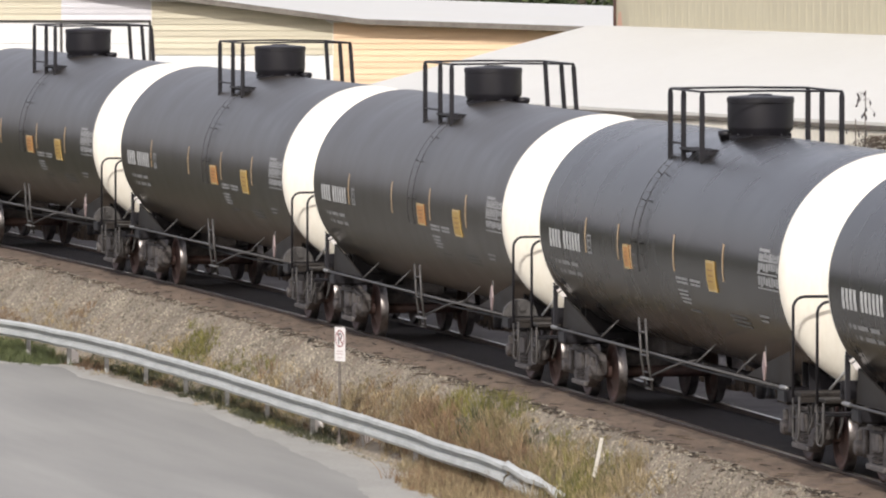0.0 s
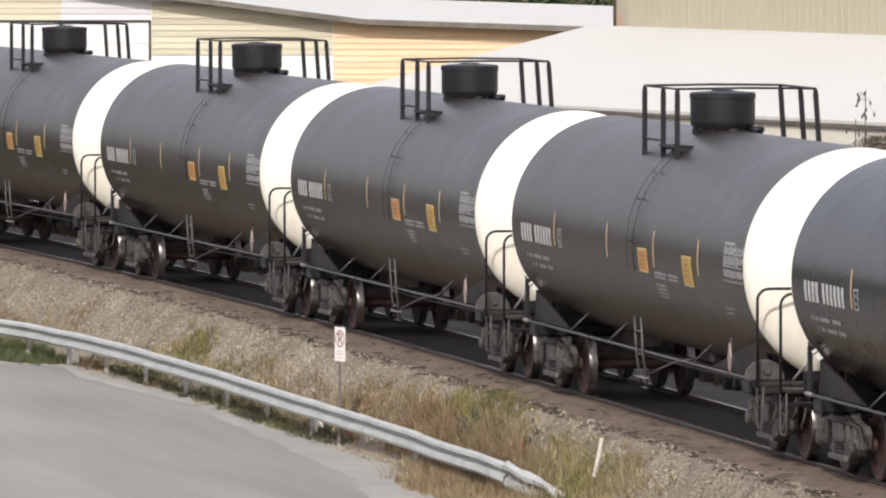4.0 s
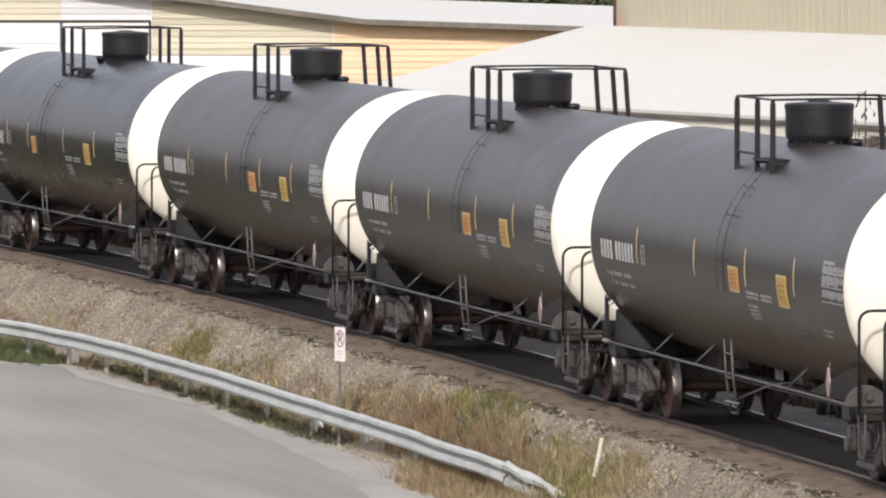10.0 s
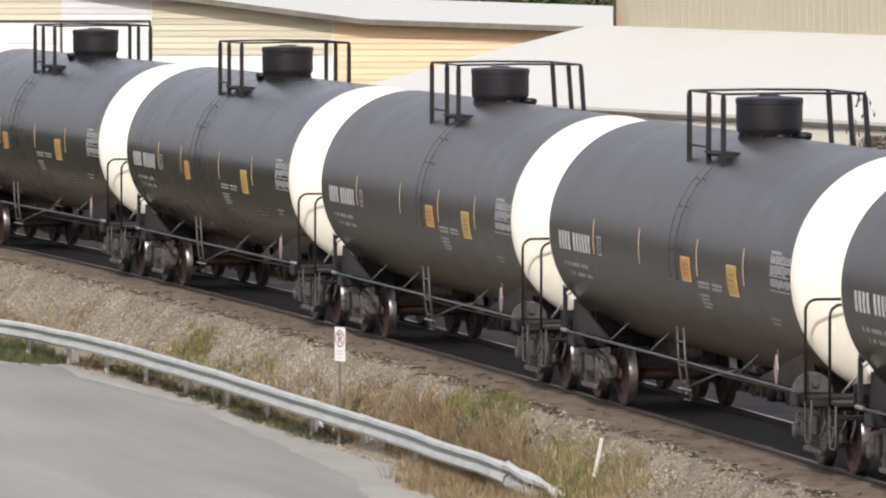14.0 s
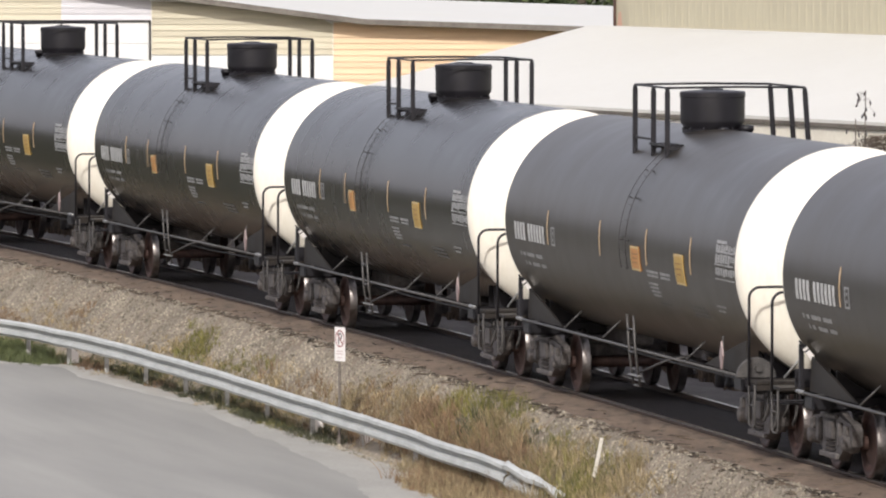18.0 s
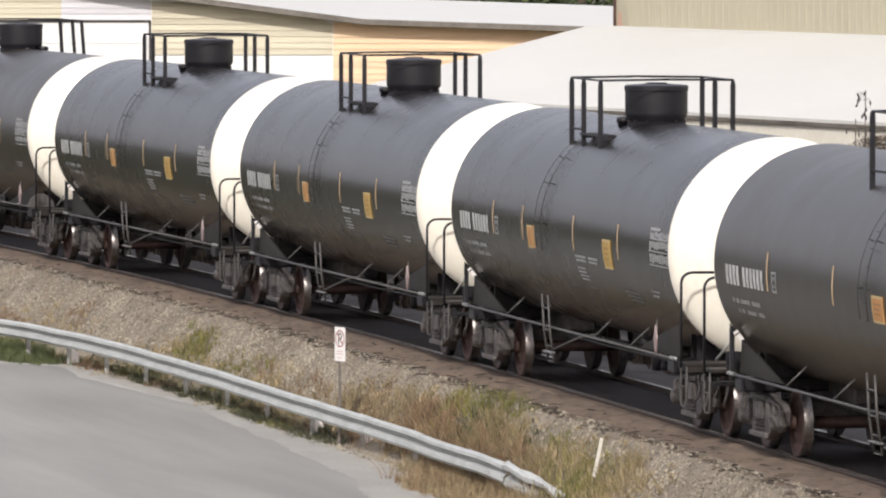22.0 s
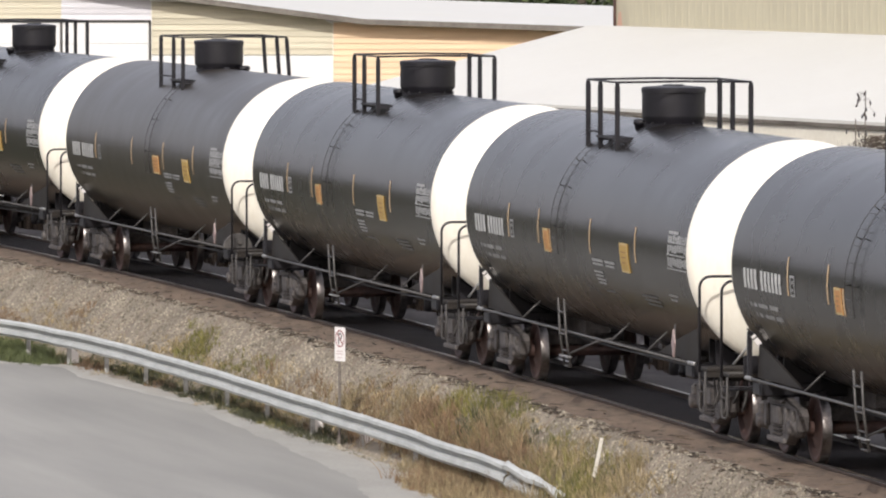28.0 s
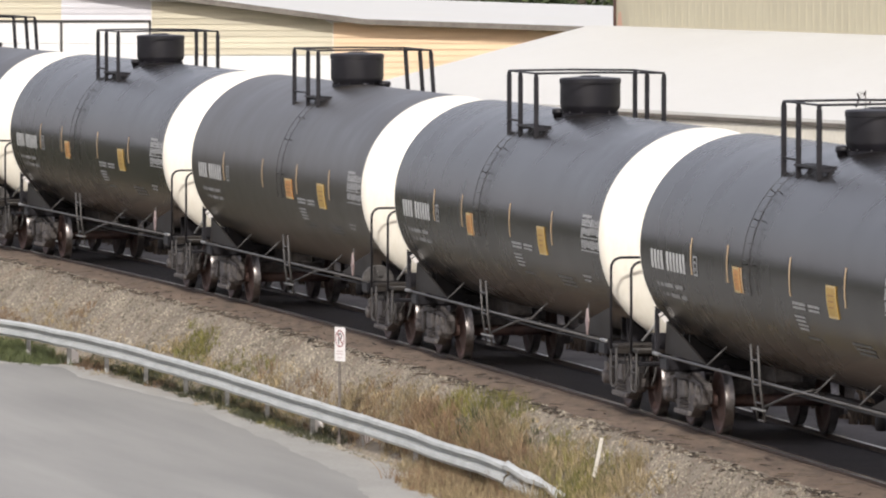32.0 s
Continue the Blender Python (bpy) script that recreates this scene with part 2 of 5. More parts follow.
def lathe(bm, profile, n=32, axis="z", centre=(0, 0, 0), mat=0, close=True):
    """Turns (radius, height) pairs round an axis."""
    rings = []
    c = Vector(centre)
    for r, hgt in profile:
        ring = []
        for k in range(n):
            a = 2 * math.pi * k / n
            p, q = r * math.cos(a), r * math.sin(a)
            v = {"z": (p, q, hgt), "x": (hgt, p, q), "y": (q, hgt, p)}[axis]
            ring.append(bm.verts.new(c + Vector(v)))
        rings.append(ring)
    for a, b in zip(rings, rings[1:]):
        for k in range(n):
            f = bm.faces.new((a[k], a[(k + 1) % n], b[(k + 1) % n], b[k]))
            f.smooth, f.material_index = True, mat
    if close:
        for ring, flip in ((rings[0], True), (rings[-1], False)):
            f = bm.faces.new(ring[::-1] if flip else ring)
            f.material_index = mat


def sweep_mesh(name, rows, mats, index=None, closed=False, smooth=False):
    """A sheet through rows of equally many points."""
    n = len(rows[0])
    verts = [q for row in rows for q in row]
    faces, idx = [], []
    for i in range(len(rows) - 1):
        for j in range(n if closed else n - 1):
            k = (j + 1) % n
            faces.append((i * n + j, i * n + k, (i + 1) * n + k, (i + 1) * n + j))
            idx.append(index[j] if index else 0)
    return mesh_of(name, verts, faces, mats, smooth, idx)


def prism(bm, ring, far):
    """A solid between a ring of points and the same ring moved by far."""
    a = [bm.verts.new(q) for q in ring]
    b = [bm.verts.new(q + far) for q in ring]
    bm.faces.new(a)
    bm.faces.new(b[::-1])
    n = len(ring)
    for k in range(n):
        bm.faces.new((a[k], b[k], b[(k + 1) % n], a[(k + 1) % n]))
    bmesh.ops.recalc_face_normals(bm, faces=bm.faces[:])


# ---- the track's line ----
DS = 0.25
S_MIN, S_MAX = -300.0, 190.0


def bend(s):
    return -0.001 + 2.555e-5 * min(max(s, -72.0), 45.0)


def build_line():
    line = {0: (-0.0036, 134.71, radians(-78.177))}
    for sign, limit in ((1, S_MAX), (-1, S_MIN)):
        x, y, a = line[0]
        for i in range(1, int(abs(limit) / DS) + 1):
            s = sign * (i - 0.5) * DS
            am = a + bend(s) * sign * DS / 2
            x, y, a = x + math.cos(am) * sign * DS, y + math.sin(am) * sign * DS, a + bend(s) * sign * DS
            line[sign * i] = (x, y, a)
    return line


LINE = build_line()


def on_line(s, lateral=0.0, z=0.0):
    """The place at s metres along the track, lateral metres to its left (the camera stands on its right), and the heading."""
    i = math.floor(s / DS)
    f = s / DS - i
    (x0, y0, a0), (x1, y1, a1) = LINE[i], LINE[i + 1]
    x, y, a = x0 + (x1 - x0) * f, y0 + (y1 - y0) * f, a0 + (a1 - a0) * f
    return Vector((x - math.sin(a) * lateral, y + math.cos(a) * lateral, z)), a


# slack running in and out along the train, in metres
SURGE_T = (0.0, 1.0, 2.0, 3.0, 3.5, 5.5, 6.5, 7.5, 8.5, 9.5, 10.5, 11.5, 12.5, 13.5, 14.5, 16.5, 17.5, 18.5, 19.5, 20.5, 21.5, 22.5, 23.5, 24.5, 25.5, 27.5, 28.5, 29.5, 30.5, 32.0)
SURGE = (0.054, 0.044, 0.013, -0.04, -0.057, -0.031, -0.018, 0.024, 0.041, 0.065, 0.08, 0.043, -0.004, -0.079, -0.11, -0.10, -0.07, 0.0, 0.039, 0.049, 0.037, 0.044, 0.023, -0.04, -0.066, -0.068, -0.035, -0.014, 0.008, 0.007)


def travelled(t):
    """How far the train has rolled at t seconds."""
    u = (t - 16) / 16
    smooth = 16 * (5.9158 + u * (3.7016 + u * (-0.3489 + u * (-0.1970 + u * (0.0487 + u * 0.1013)))))
    return smooth + float(np.interp(t, SURGE_T, SURGE))


PITCH = 18.06


def car_pose(car, t):
    s = travelled(t) - car * PITCH - (0.10 if car > 5 else 0.0)  # a stretched coupling behind the sixth car
    a, b = on_line(s + 2.0)[0], on_line(s + 16.1)[0]
    turn = math.atan2(b.y - a.y, b.x - a.x)
    o = a - Vector((math.cos(turn), math.sin(turn), 0)) * 2.0
    return pose(o.x, o.y, 0, 0, 0, math.degrees(turn))


# ---- ground, road, track bed ----
ROAD_Z = -1.29


def build_ground():
    rows = []
    for y in (-2500, -400, 0, 60, 100, 120, 140, 160, 180, 220, 300, 600, 3000):
        rows.append([(x, y, -1.33) for x in (-2500, -400, -120, -60, -30, -15, -6, 2, 10, 25, 60, 150, 500, 2500)])
    thing("ground", "dry soil and sparse grass beside the track", "ground", kind="structure", me=sweep_mesh("ground", rows, GROUND))


# the road's edge by the guard rail
ROAD_EDGE = ((-22.0, 176.0), (-12.6, 156.0), (-8.17, 150.3), (-7.53, 150.0), (-6.83, 149.1), (-6.43, 146.2), (-5.19, 141.9), (-4.1, 138.2), (-3.19, 133.9), (-2.39, 130.4), (-2.1, 129.6), (-1.28, 125.4), (-0.65, 122.1), (-0.38, 119.4), (-0.26, 117.0), (0.1, 108.0), (1.5, 92.0), (4.0, 70.0))


def build_road():
    rows = []
    for (x, y), (x2, y2) in zip(ROAD_EDGE, ROAD_EDGE[1:]):
        for k in range(6):
            f = k / 6
            px, py = x + (x2 - x) * f, y + (y2 - y) * f
            j = 0.10 * noise.noise((px * 1.7, py * 0.9, 0)) + 0.05 * noise.noise((px * 6, py * 5, 3))
            rows.append([(px + j - w * 0.985, py - w * 0.17, ROAD_Z - (0.035 if w < 0.01 else 0) + 0.01 * math.sin(w)) for w in (0, 0.12, 1, 2.5, 4, 6, 9, 12)])
    # the sheet's own axes run along and across the road, so that its wear does too
    along = Matrix.Rotation(radians(13.3), 4, "Z")
    back = along.inverted()
    rows = [[back @ Vector(q) for q in row] for row in rows]
    thing("road", "pale worn asphalt road curving along the guard rail", "road", kind="structure", at=along, me=sweep_mesh("road", rows, ROAD, smooth=True))


def build_shoulder():
    """Wind-blown dust and crumbs along the road's edge, under the guard rail."""
    rows = []
    for (x, y), (x2, y2) in zip(ROAD_EDGE[1:-2], ROAD_EDGE[2:]):
        for k in range(14):
            f = k / 14
            px, py = x + (x2 - x) * f, y + (y2 - y) * f
            j = 0.16 * noise.noise((px * 1.6, py * 0.5, 7)) + 0.07 * noise.noise((px * 5, py * 2.4, 1))
            wide = 0.16 + 1.15 * min(1, max(0, (138 - py) / 12))  # the dust has blown further over the road at the near end
            rows.append([(px + w * 0.985 + (j if w < 0.3 else 0), py + w * 0.17, z) for w, z in ((-wide, -1.296), (-0.5 * wide, -1.2785), (-0.15 * wide, -1.277), (0.08, -1.276), (0.3, -1.285), (0.6, -1.30), (0.85, -1.36))])
    thing("road_shoulder", "pale dust and grit along the edge of the road", "verge", kind="structure", me=sweep_mesh("road_shoulder", rows, [DUST, THIN_DUST], [1, 1, 0, 0, 0, 0], smooth=True))


def bed_height(lat):
    """Height of the ballast at a distance from the track's middle."""
    a = abs(lat)
    if lat > 1.75:
        return -0.09 - 0.05 * min(1, lat - 1.75) - 0.3 * max(0, lat - 4.5)
    if a < 0.80:
        return -0.075
    if a < 1.75:
        return -0.045 - 0.045 * (a - 0.80) / 0.95
    if a < 2.95:
        f = (a - 1.75) / 1.2
        return -0.09 - 1.19 * (f * f * (3 - 2 * f) * 0.35 + f * 0.65)
    return -1.28 - 0.04 * min(1, (a - 2.95))


LATS = [-3.9, -3.4, -2.95, -2.7, -2.45, -2.2, -1.98, -1.8, -1.6, -1.35, -1.0, -0.81, -0.7, -0.45, 0.0, 0.7, 1.35, 1.8, 2.6, 3.6, 4.5, 6.5, 8.6]


def build_bed():
    rows, s = [], -150.0
    while s < 120:
        row = []
        for lat in LATS:
            n = 0.028 * noise.noise((s * 0.9, lat * 2, 0)) + 0.025 * noise.noise((s * 3.1, lat * 4, 5))
            row.append(on_line(s, lat, bed_height(lat) + (n if abs(lat) > 1.4 else n * 0.3) - (0.12 if lat in (-3.9, 8.6) else 0))[0])
        rows.append(row)
        s += 0.5 if -60 < s < 40 else 3.0
    # bank, dirt, then two bands whose colours carry the train's shade
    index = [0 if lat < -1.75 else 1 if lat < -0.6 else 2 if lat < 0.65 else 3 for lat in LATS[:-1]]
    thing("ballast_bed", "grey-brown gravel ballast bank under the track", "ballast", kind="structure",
          me=sweep_mesh("ballast_bed", rows, [BALLAST, DIRT, OILY_SHADED, FAR_SHADE], index, smooth=True))


def build_stones():
    """Loose ballast stones on the visible shoulder, as one spread."""
    rnd = random.Random(5)
    verts, faces = [], []
    octa = ((1, 0, 0), (-1, 0, 0), (0, 1, 0), (0, -1, 0), (0, 0, 1), (0, 0, -1))
    tri = ((0, 2, 4), (2, 1, 4), (1, 3, 4), (3, 0, 4), (2, 0, 5), (1, 2, 5), (3, 1, 5), (0, 3, 5))
    for i in range(72000):
        s = rnd.uniform(-44, 34)
        lat = -1.45 - 1.7 * rnd.random() ** 0.9
        if rnd.random() < (lat + 2.05) / 0.45:
            continue
        if lat < -2.6 and rnd.random() < 0.35:
            continue
        r = rnd.uniform(0.008, 0.023) if rnd.random() < 0.985 else rnd.uniform(0.03, 0.045)
        q, a = on_line(s, lat, bed_height(lat))
        n = 0.028 * noise.noise((s * 0.9, lat * 2, 0)) + 0.025 * noise.noise((s * 3.1, lat * 4, 5))
        turn = Euler((rnd.uniform(0, 6.3), rnd.uniform(0, 6.3), rnd.uniform(0, 6.3))).to_matrix()
        k = len(verts)
        for v in octa:
            w = turn @ Vector((v[0] * r * rnd.uniform(0.8, 1.5), v[1] * r * rnd.uniform(0.8, 1.2), v[2] * r * rnd.uniform(0.6, 1.0)))
            verts.append((q.x + w.x, q.y + w.y, q.z + n + w.z + r * 0.15))
        faces.extend([(k + a0, k + b0, k + c0) for a0, b0, c0 in tri])
    thing("ballast_stones", "loose grey and tan ballast stones on the bank", "gravel", kind="stuff", me=mesh_of("ballast_stones", verts, faces, STONE))


def build_splinters():
    """Dark rotten splinters and clods along the lip of the dirt shoulder, as one spread."""
    rnd = random.Random(31)
    verts, faces = [], []
    for i in range(1150):
        s = rnd.uniform(-44, 34)
        lat = -1.72 + rnd.gauss(0, 0.06) if rnd.random() < 0.85 else rnd.uniform(-1.65, -1.1)
        q, a = on_line(s, lat, bed_height(lat))
        n = 0.028 * noise.noise((s * 0.9, lat * 2, 0)) + 0.025 * noise.noise((s * 3.1, lat * 4, 5))
        length, wide, high = rnd.uniform(0.03, 0.20), rnd.uniform(0.008, 0.03), rnd.uniform(0.006, 0.025)
        turn = Euler((rnd.uniform(-0.2, 0.2), rnd.uniform(-0.15, 0.15), a + rnd.gauss(0.3, 0.5))).to_matrix()
        k = len(verts)
        for u, v, w in ((-1, -0.6, 0), (-0.8, 0.7, 0), (1, 0.5, 0), (0.9, -0.8, 0), (-0.7, -0.4, 1), (-0.6, 0.4, 0.9), (0.7, 0.3, 0.8), (0.8, -0.5, 1)):
            c = turn @ Vector((u * length, v * wide, w * high))
            verts.append((q.x + c.x, q.y + c.y, q.z + n + c.z - 0.004))
        faces.extend([tuple(k + m for m in f) for f in ((0, 3, 7, 4), (3, 2, 6, 7), (2, 1, 5, 6), (1, 0, 4, 5), (4, 7, 6, 5))])
    thing("timber_splinters", "dark rotten tie splinters and clods along the ballast", "debris", kind="stuff", me=mesh_of("timber_splinters", verts, faces, CLOD))


def rail_rows(lat, s0, s1, step):
    """Cross-section of a flat-bottom rail swept along the track."""
    prof = ((-0.07, -0.17), (-0.07, -0.155), (-0.01, -0.135), (-0.01, -0.045), (-0.036, -0.03), (-0.036, -0.004), (-0.03, 0), (0.03, 0), (0.036, -0.004), (0.036, -0.03), (0.01, -0.045), (0.01, -0.135), (0.07, -0.155), (0.07, -0.17))
    rows, s = [], s0
    while s <= s1:
        rows.append([on_line(s, lat + u, v)[0] for u, v in prof])
        s += step
    return rows


def build_track():
    track = thing("railway_track", "standard-gauge railway track with polished rail heads on timber ties", "railway track", kind="structure")
    for lat in (-0.753, 0.753):
        index = [0] * 14
        index[6] = index[5] = index[7] = 1
        attach("rail", sweep_mesh("rail", rail_rows(lat, -150, 120, 1.0), [RAIL, RAILTOP], index, closed=True), track)
    bm = bmesh.new()
    box(bm, -0.11, 0.11, -1.3, 1.3, -0.33, -0.150, bevel=0.012)
    tie = bpy.data.meshes.new("tie")
    bm.to_mesh(tie)
    bm.free()
    tie.materials.append(TIE)
    bm = bmesh.new()
    box(bm, -0.09, 0.09, -0.16, 0.16, -0.172, -0.158, bevel=0.004)
    for x in (-0.06, 0.06):
        for y in (-0.09, 0.09):
            box(bm, x - 0.012, x + 0.012, y - 0.02, y + 0.02, -0.16, -0.135)
    plate = bpy.data.meshes.new("tie_plate")
    bm.to_mesh(plate)
    bm.free()
    plate.materials.append(RAIL)
    rnd = random.Random(8)
    for i in range(150):
        s = -56 + i * 0.533 + rnd.uniform(-0.03, 0.03)
        q, a = on_line(s, rnd.uniform(-0.06, 0.06))
        t = attach("tie", tie, track, at=pose(q.x, q.y, 0, 0, 0, math.degrees(a) + rnd.uniform(-1.2, 1.2)))
        q, a = on_line(s, -0.753)
        attach("tie_plate", plate, track, at=pose(q.x, q.y, 0, 0, 0, math.degrees(a)))


# ---- tank cars ----
TR, TZ = 1.567, 2.512          # tank radius and height of its axis
X0, X1 = 0.76, 16.04           # where the shell meets the heads
NEAR = -1                      # the camera's side of the car


def patch(bm, x0, x1, a0, a1, lift=0.005, mat=0, slant=0.0):
    """A thin painted or stuck-on sheet on the shell, between two angles from the top on the camera's side."""
    n = max(1, int((a1 - a0) / 4))
    prev = None
    for i in range(n + 1):
        a = radians(a0 + (a1 - a0) * i / n)
        y, z = -(TR + lift) * math.sin(a), TZ + (TR + lift) * math.cos(a)
        sl = slant * i / n
        cur = (bm.verts.new((x0 + sl, y, z)), bm.verts.new((x1 + sl, y, z)))
        if prev:
            f = bm.faces.new((prev[0], cur[0], cur[1], prev[1]))
            f.material_index = mat
        prev = cur


def number_bars(car, x0, widths, a0, a1):
    """The car's number, kept to plain bars, one a character."""
    x = x0
    for w in widths:
        if w:
            bm = bmesh.new()
            patch(bm, x, x + w * 0.92, a0, a1)
            part("number_bar", bm, NUMBER_MARK, car, "white stencilled bar")
        x += (w or 0.10) + 0.055


def text_rows(car, x0, rows, a0, pitch, height, mat):
    """Small stencilled lines, each one plain bar."""
    for i, (off, length) in enumerate(rows):
        bm = bmesh.new()
        patch(bm, x0 + off, x0 + off + length, a0 + i * pitch, a0 + i * pitch + height)
        part("stencil_bar", bm, mat, car)


def plate_on_shell(car, name, x0, x1, a0, a1, mat, label):
    bm = bmesh.new()
    n, lift, prev = 6, 0.014, None
    for i in range(n + 1):
        a = radians(a0 + (a1 - a0) * i / n)
        ring = []
        for xx, rr in ((x0, 0.004), (x0, lift), (x1, lift), (x1, 0.004)):
            ring.append(bm.verts.new((xx, -(TR + rr) * math.sin(a), TZ + (TR + rr) * math.cos(a))))
        if prev:
            for k in range(3):
                bm.faces.new((prev[k], ring[k], ring[k + 1], prev[k + 1]))
        else:
            bm.faces.new(ring[::-1])
        prev = ring
    bm.faces.new(prev)
    bmesh.ops.recalc_face_normals(bm, faces=bm.faces[:])
    plate = part(name, bm, mat, car, label)
    bm = bmesh.new()
    w, h = 0.035, 1.1
    for u0, u1, b0, b1 in ((x0, x1, a0, a0 + h), (x0, x1, a1 - h, a1), (x0, x0 + w, a0 + h, a1 - h), (x1 - w, x1, a0 + h, a1 - h)):
        patch(bm, u0, u1, b0, b1, lift=0.018)
    part("border", bm, PALE_EDGE, plate, "pale worn border")
    bm = bmesh.new()
    for k in range(3):
        b0 = a0 + (a1 - a0) * (0.28 + 0.18 * k)
        patch(bm, x0 + 0.09, x1 - 0.09 - 0.03 * k, b0, b0 + 0.7, lift=0.018)
    part("text_bars", bm, PLACARD_INK, plate, "faint printed lines")
    return plate


def make_truck(car, xc):
    bm = bmesh.new()
    box(bm, -0.22, 0.22, -1.12, 1.12, 0.46, 0.70, bevel=0.03)
    lathe(bm, ((0.2, 0.70), (0.2, 0.80)), 16)
    box(bm, -0.16, 0.16, -0.75, -0.55, 0.70, 0.76)
    box(bm, -0.16, 0.16, 0.55, 0.75, 0.70, 0.76)
    truck = part("truck", bm, GRIME, car, "grimy cast-steel truck", at=pose(xc, 0, 0))
    for side in (-1, 1):
        y0, y1 = (0.93 * side, 1.07 * side) if side > 0 else (-1.07, -0.93)
        bm = bmesh.new()
        prof = ((-1.12, 0.62), (-1.02, 0.70), (-0.60, 0.74), (-0.30, 0.80), (0.30, 0.80), (0.60, 0.74), (1.02, 0.70), (1.12, 0.62), (1.08, 0.42), (1.02, 0.42), (1.0, 0.56), (0.78, 0.56), (0.74, 0.40), (0.66, 0.40), (0.36, 0.20), (-0.36, 0.20), (-0.66, 0.40), (-0.74, 0.40), (-0.78, 0.56), (-1.0, 0.56), (-1.02, 0.42), (-1.08, 0.42))
        loops = [[bm.verts.new((x, y, z)) for x, z in prof] for y in (y0, y1)]
        n = len(prof)
        for k in range(n):
            bm.faces.new((loops[0][k], loops[0][(k + 1) % n], loops[1][(k + 1) % n], loops[1][k]))
        bm.faces.new(loops[0][::-1])
        bm.faces.new(loops[1])
        # ribs, pockets and the bolster's end in relief
        o = 1.07 * side
        for x0, x1, z0, z1 in ((-0.62, -0.50, 0.40, 0.70), (0.50, 0.62, 0.40, 0.70), (-0.24, 0.24, 0.46, 0.70), (-0.46, 0.46, 0.22, 0.29), (-0.95, -0.83, 0.50, 0.68), (0.83, 0.95, 0.50, 0.68), (-0.40, 0.40, 0.74, 0.79)):
            box(bm, x0, x1, min(o, o + 0.06 * side), max(o, o + 0.06 * side), z0, z1, bevel=0.012)
        bmesh.ops.recalc_face_normals(bm, faces=bm.faces[:])
        part("side_frame", bm, GRIME, truck)
        bm = bmesh.new()
        for x in (-0.16, 0.0, 0.16):
            pts = [(x + 0.06 * math.cos(k * 0.9), 1.0 * side + 0.06 * math.sin(k * 0.9) + 0.05 * side, 0.29 + 0.17 * k / 24) for k in range(25)]
            tube(bm, pts, 0.014, 5)
        part("spring_nest", bm, SPRING, truck)
        for x in (-0.889, 0.889):
            bm = bmesh.new()
            lathe(bm, ((0.02, 1.17 * side), (0.085, 1.165 * side), (0.105, 1.14 * side), (0.11, 1.05 * side), (0.13, 1.05 * side), (0.13, 0.94 * side)), 16, "y", (x, 0, 0.457))
            bmesh.ops.recalc_face_normals(bm, faces=bm.faces[:])
            part("bearing_cap", bm, GRIME, truck)
    for x in (-0.889, 0.889):
        bm = bmesh.new()
        lathe(bm, ((0.085, -0.95), (0.085, -0.66), (0.085, 0.66), (0.085, 0.95)), 40, "y")
        for side in (-1, 1):
            lathe(bm, ((0.11, 0.66), (0.13, 0.83), (0.26, 0.76), (0.36, 0.755), (0.385, 0.80), (0.452, 0.80)), 40, "y", mat=0, close=False) if side > 0 else \
                lathe(bm, ((0.11, -0.66), (0.13, -0.83), (0.26, -0.76), (0.36, -0.755), (0.385, -0.80), (0.452, -0.80)), 40, "y", mat=0, close=False)
            lathe(bm, ((0.452, 0.80 * side), (0.4575, 0.79 * side), (0.459, 0.70 * side), (0.483, 0.688 * side), (0.483, 0.672 * side), (0.452, 0.668 * side)), 40, "y", mat=1, close=False)
            lathe(bm, ((0.452, 0.668 * side), (0.385, 0.668 * side), (0.36, 0.70 * side), (0.26, 0.70 * side), (0.13, 0.66 * side), (0.11, 0.66 * side), (0.085, 0.66 * side)), 40, "y", mat=0, close=False)
        bmesh.ops.remove_doubles(bm, verts=bm.verts[:], dist=0.0005)
        bmesh.ops.recalc_face_normals(bm, faces=bm.faces[:])
        part("wheelset", bm, [WHEEL, TREAD], truck, "rusty wheels on an axle with bright treads", at=pose(x, 0, 0.457))
    return truck


